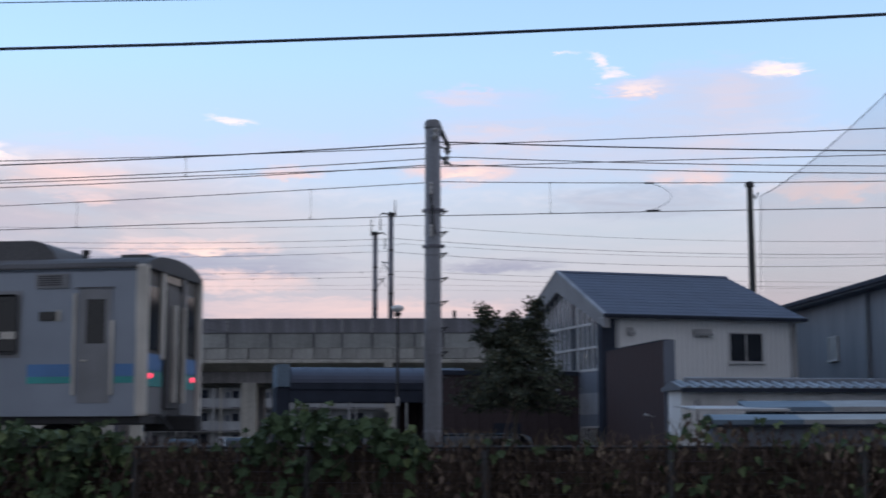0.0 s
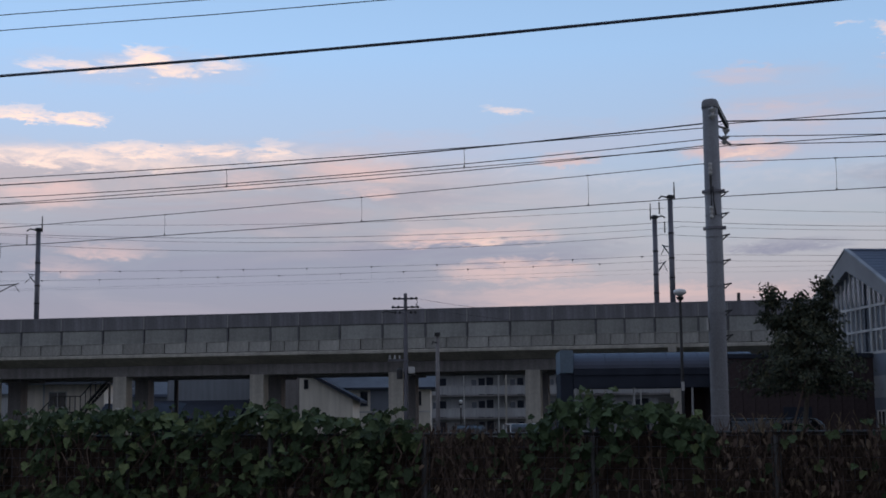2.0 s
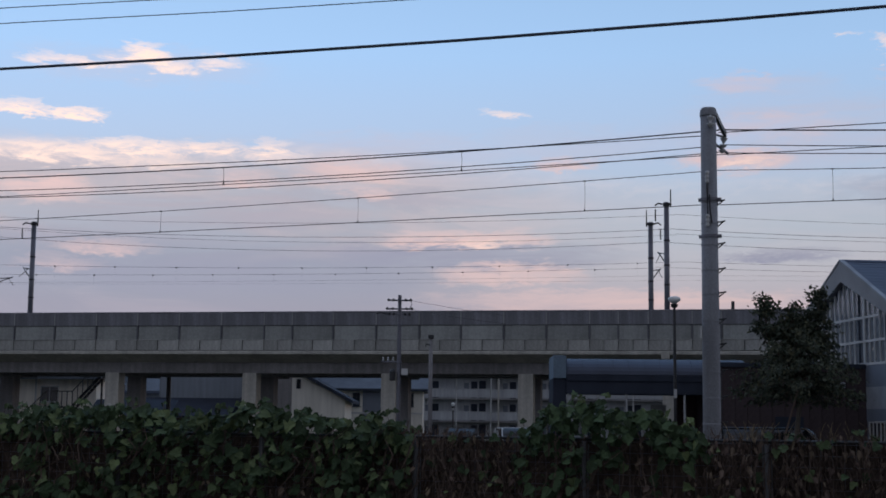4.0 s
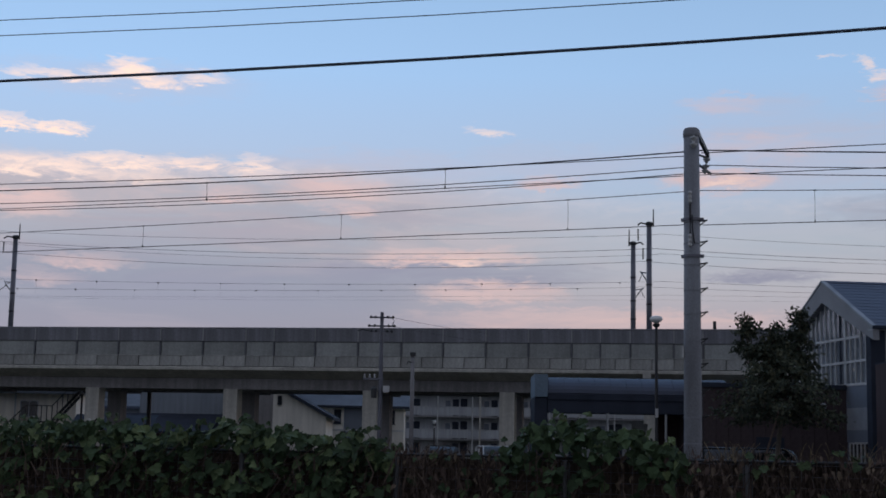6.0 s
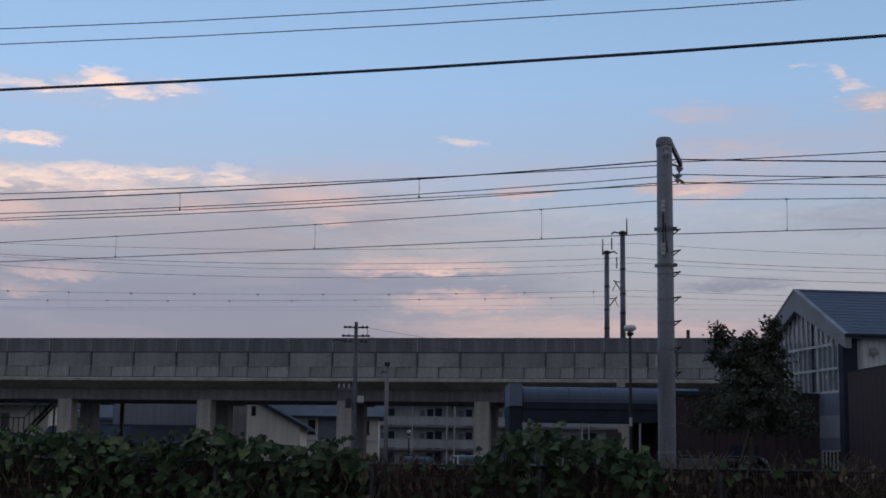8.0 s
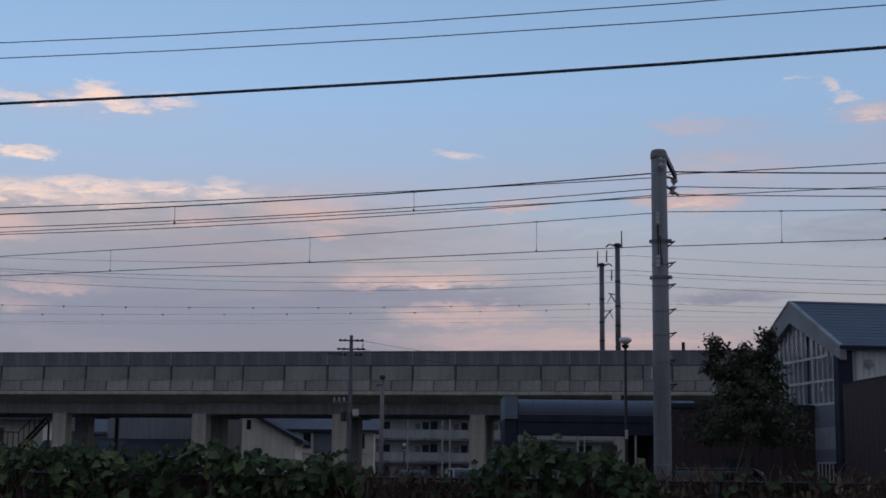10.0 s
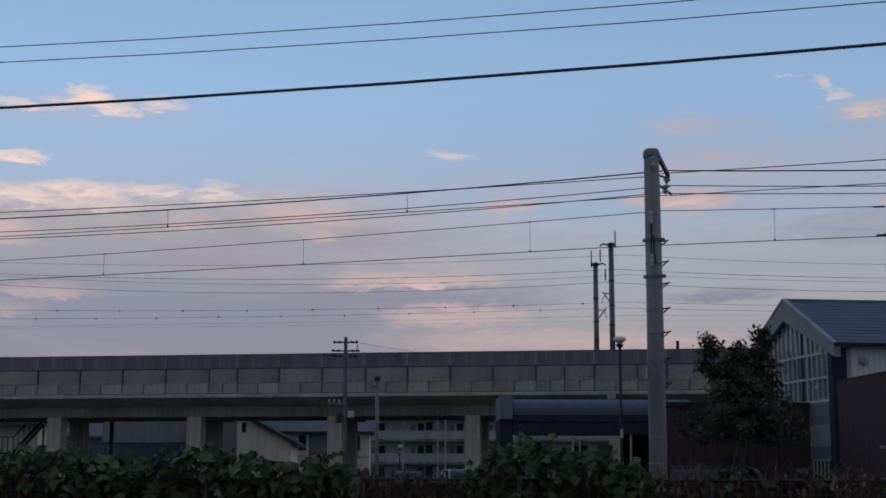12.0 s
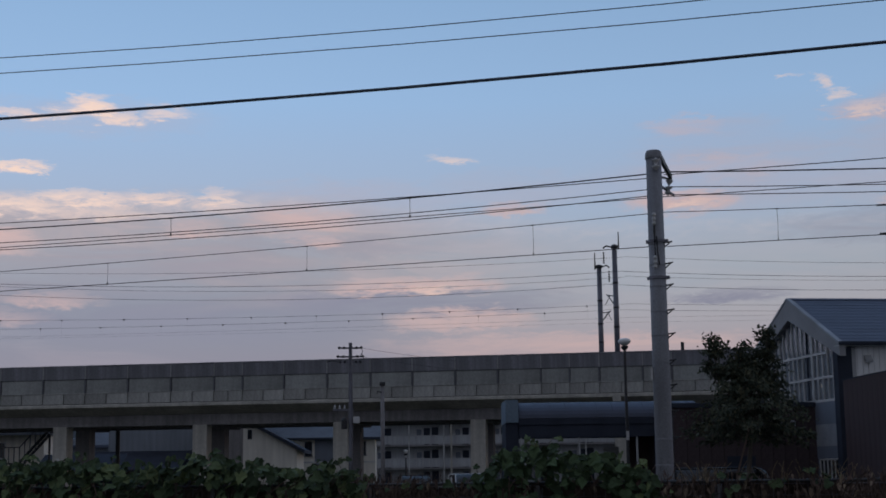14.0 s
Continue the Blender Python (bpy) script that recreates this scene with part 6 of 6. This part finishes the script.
def build_fence():
    root = holder("wire_fence", TRACK @ pose(0, FENCE_Q, 0), "steel wire mesh fence overgrown with vines", "fence")
    post = bmesh.new()
    tube(post, (0, 0, 0), (0, 0, 1.47), 0.026, n=10)
    tube(post, (-0.045, 0.02, 0), (-0.045, 0.02, 1.45), 0.007, n=6)
    tube(post, (0.045, 0.02, 0), (0.045, 0.02, 1.45), 0.007, n=6)
    first = part("post", post, M_POST, root)
    first.matrix_basis = pose(-15.56, -0.17, 0)
    for i in range(1, 18):
        share("post", first, pose(-15.56 + 2.0 * i, -0.17, 0), root)
    bm = bmesh.new()
    tube(bm, (-15.6, 0, 1.50), (18.4, 0, 1.50), 0.018, n=8)
    part("top_rail", bm, M_DARKSTEEL, root)
    bm = bmesh.new()
    for k in range(12):
        tube(bm, (-15.6, 0.02, 0.15 + k * 0.12), (18.4, 0.02, 0.15 + k * 0.12), 0.003, n=4, caps=False)
    for k in range(280):
        x = -15.6 + k * 0.1214
        tube(bm, (x, 0.02, 0.1), (x, 0.02, 1.53), 0.003, n=4, caps=False)
    part("wire_mesh", bm, M_STEEL, root)

    vines = holder("vine_cover", TRACK @ pose(0, FENCE_Q, 0), "dense vines, partly green and partly dried brown, over the fence", "vines", kind="stuff")
    rnd = random.Random(7)
    green, dry, curl = [], [], []

    def lump(s, z):
        return noise.noise(Vector((s * 1.7, z * 2.2, 3.1))) + 0.5 * noise.noise(Vector((s * 4.1, z * 4.6, 9.3)))

    n = 0
    while n < 13000:
        s = rnd.uniform(-8.5, 14.0)
        g = greenness(s)
        top = hedge_top(s) - 0.03 + 0.10 * noise.noise(Vector((s * 3.2, 0, 0))) + 0.05 * noise.noise(Vector((s * 9.0, 4, 0)))
        low = 0.25
        z = top - 0.03 - (top - low) * rnd.random() ** 1.35
        depth = lump(s, z)
        n += 1
        if g > 0.6:
            keep = 0.92 if z > top - 0.30 else 0.40 + 0.9 * depth
            if 3.5 < s < 5.8 and z < 1.30 - 0.55 * math.exp(-((s - 4.15) / 0.4) ** 2):
                keep = 0.05
        else:
            keep = g * (1.2 if z > 1.45 else 0.8)
        if rnd.random() > keep:
            continue
        q = -0.16 - 0.16 * depth + rnd.uniform(-0.14, 0.16)
        if z > 1.5:
            q = rnd.uniform(-0.35, 0.25)
        tip = Vector((rnd.uniform(-0.8, 0.8), rnd.uniform(-0.9, 0.1), rnd.uniform(-1.1, 0.35)))
        face = Vector((rnd.uniform(-0.6, 0.6), rnd.uniform(-1.0, -0.2), rnd.uniform(0.1, 1.0)))
        green.append((Vector((s, q, z)), tip, face, rnd.triangular(0.055, 0.18, 0.10) if g > 0.5 else rnd.uniform(0.05, 0.12)))
    for _ in range(15000):
        s = rnd.uniform(-8.5, 14.0)
        top = min(hedge_top(s) - 0.01, 1.62 if s < 8.3 else 1.80)
        z = rnd.uniform(0.15, top)
        g = greenness(s)
        if rnd.random() < g * (0.97 if z > 1.1 else 0.7):
            continue
        q = rnd.uniform(-0.22, 0.25) - 0.1 * lump(s, z)
        tip = Vector((rnd.uniform(-0.5, 0.5), rnd.uniform(-0.5, 0.3), rnd.uniform(-1.2, -0.3)))
        face = Vector((rnd.uniform(-1, 1), rnd.uniform(-1.0, 0.0), rnd.uniform(-0.3, 0.6)))
        (curl if rnd.random() < 0.55 else dry).append((Vector((s, q, z)), tip, face, rnd.uniform(0.05, 0.12)))
    # runners that stand up out of the hedge and carry a few leaves
    sprigs = []
    for _ in range(150):
        s = rnd.uniform(-8.5, 13.0)
        g = greenness(s)
        if rnd.random() > 0.25 + g:
            continue
        foot = Vector((s, rnd.uniform(-0.25, 0.15), hedge_top(s) - 0.10))
        tipv = foot + Vector((rnd.uniform(-0.22, 0.22), rnd.uniform(-0.15, 0.1), rnd.uniform(0.06, 0.17)))
        bend = foot.lerp(tipv, 0.6) + Vector((0, 0, 0.05))
        sprigs.append((foot, bend, tipv))
        for k in range(rnd.randint(2, 4)):
            spot = bend.lerp(tipv, rnd.random())
            green.append((spot, Vector((rnd.uniform(-1, 1), rnd.uniform(-0.8, 0.2), rnd.uniform(-0.9, 0.2))), Vector((rnd.uniform(-0.7, 0.7), -0.7, rnd.uniform(0.1, 0.9))), rnd.uniform(0.04, 0.10)))
    # the leaves nearest the camera hang singly; the rest is one mass
    single = [g for g in green if 3.7 < g[0].x < 5.6 and g[0].y < -0.12][:290]
    mass = [g for g in green if not (3.7 < g[0].x < 5.6 and g[0].y < -0.12)] + [g for g in green if 3.7 < g[0].x < 5.6 and g[0].y < -0.12][290:]
    blades = []
    for k in range(5):
        ob = leaf_mesh("leaf", M_LEAF_ONE, [(Vector((0, 0, 0)), Vector((0, 1, 0)), Vector((0, 0, 1)), 1.0)], "heart", vines)
        ob.matrix_basis = Matrix.Translation((3.9 + k * 0.35, -0.2, 1.5)) @ Matrix.Rotation(2.2 + 0.3 * k, 4, "X") @ Matrix.Scale(0.13, 4)
        blades.append(ob.data)
    scatter_leaves("leaf", blades, single, vines)
    tagged(leaf_mesh("green_leaves", M_LEAF, mass, "heart", vines), kind="stuff")
    tagged(leaf_mesh("dry_leaves", M_LEAF_DRY, dry, "oval", vines), kind="stuff")
    tagged(leaf_mesh("curled_leaves", M_LEAF_DRY, curl, "curl", vines), kind="stuff")
    # hanging and creeping stems
    verts, faces = [], []

    def strand(pts, r):
        """Adds a thin three sided stem along pts."""
        base = len(verts)
        for p in pts:
            for k in range(3):
                a = 2 * math.pi * k / 3
                verts.append((p[0] + r * math.cos(a), p[1] + r * math.sin(a), p[2]))
        for i in range(len(pts) - 1):
            for k in range(3):
                faces.append((base + 3 * i + k, base + 3 * i + (k + 1) % 3, base + 3 * i + 3 + (k + 1) % 3, base + 3 * i + 3 + k))

    for _ in range(3600):
        s = rnd.uniform(-8.5, 14.0)
        top = min(hedge_top(s), 1.66) + rnd.uniform(-0.25, 0.06)
        if rnd.random() < 0.8 * greenness(s):
            continue
        ln = rnd.uniform(0.25, 1.2)
        q = rnd.uniform(-0.24, 0.22)
        pts, x = [], s
        lean = rnd.gauss(0, 0.28)
        for k in range(7):
            f = k / 6
            x = s + lean * ln * f + 0.02 * math.sin(f * 9 + s * 5)
            pts.append((x, q + 0.03 * math.sin(f * 7 + s), top - ln * f))
        strand(pts, rnd.uniform(0.002, 0.006))
    for trio in sprigs:
        strand([tuple(v) for v in trio], 0.004)
    for _ in range(60):
        s = rnd.uniform(-8.0, 13.0)
        pts = [(s + 0.12 * k * rnd.uniform(0.7, 1.2), -0.28 + 0.04 * math.sin(k), 0.6 + 0.14 * k + 0.02 * math.sin(k * 2 + s)) for k in range(8)]
        strand(pts, rnd.uniform(0.006, 0.011))
    # straw standing along the top of the withered stretch
    straw_verts, straw_faces = [], []
    stem_verts, stem_faces = verts, faces
    verts, faces = straw_verts, straw_faces
    for _ in range(80):
        s = rnd.choice((6.15, 6.3, 6.45, 7.2, 7.9, 8.5)) + rnd.gauss(0, 0.16)
        h = rnd.uniform(0.03, 0.16)
        lean = rnd.gauss(0, 0.10)
        q = rnd.uniform(-0.2, 0.1)
        strand([(s + lean * f * f, q, hedge_top(s) - 0.08 + (h + 0.06) * f) for f in (0, 0.4, 0.75, 1.0)], 0.0035)
    tagged(raw("straw", straw_verts, straw_faces, M_STRAW, vines), kind="stuff")
    verts, faces = stem_verts, stem_faces
    tagged(raw("stems", verts, faces, M_STEM, vines), kind="stuff")
    # dark inner mat of old growth
    bm = bmesh.new()
    cols = []
    for i in range(226):
        s = -8.5 + i * 0.1
        cols.append([bm.verts.new((s, 0.10 + 0.08 * noise.noise(Vector((s * 3, k * 0.7, 1.0))), 0.05 + (min(hedge_top(s), 1.60) - 0.16) * k / 12)) for k in range(13)])
    for a, b in zip(cols, cols[1:]):
        for k in range(12):
            bm.faces.new((a[k], b[k], b[k + 1], a[k + 1]))
    tagged(part("inner_growth", bm, M_STEM, vines), kind="stuff")


build_fence()


def motions():
    for i, car in enumerate(TRAIN):
        walk(car, [(t, TRACK @ pose(0.15 - 20.0 * i - 24.3 * t, 0, RAIL_TOP)) for t in (0.0, 0.1, 0.2, 0.5, 1.0, 2.0, 5.0, 8.0, 11.0, 14.0)])


motions()
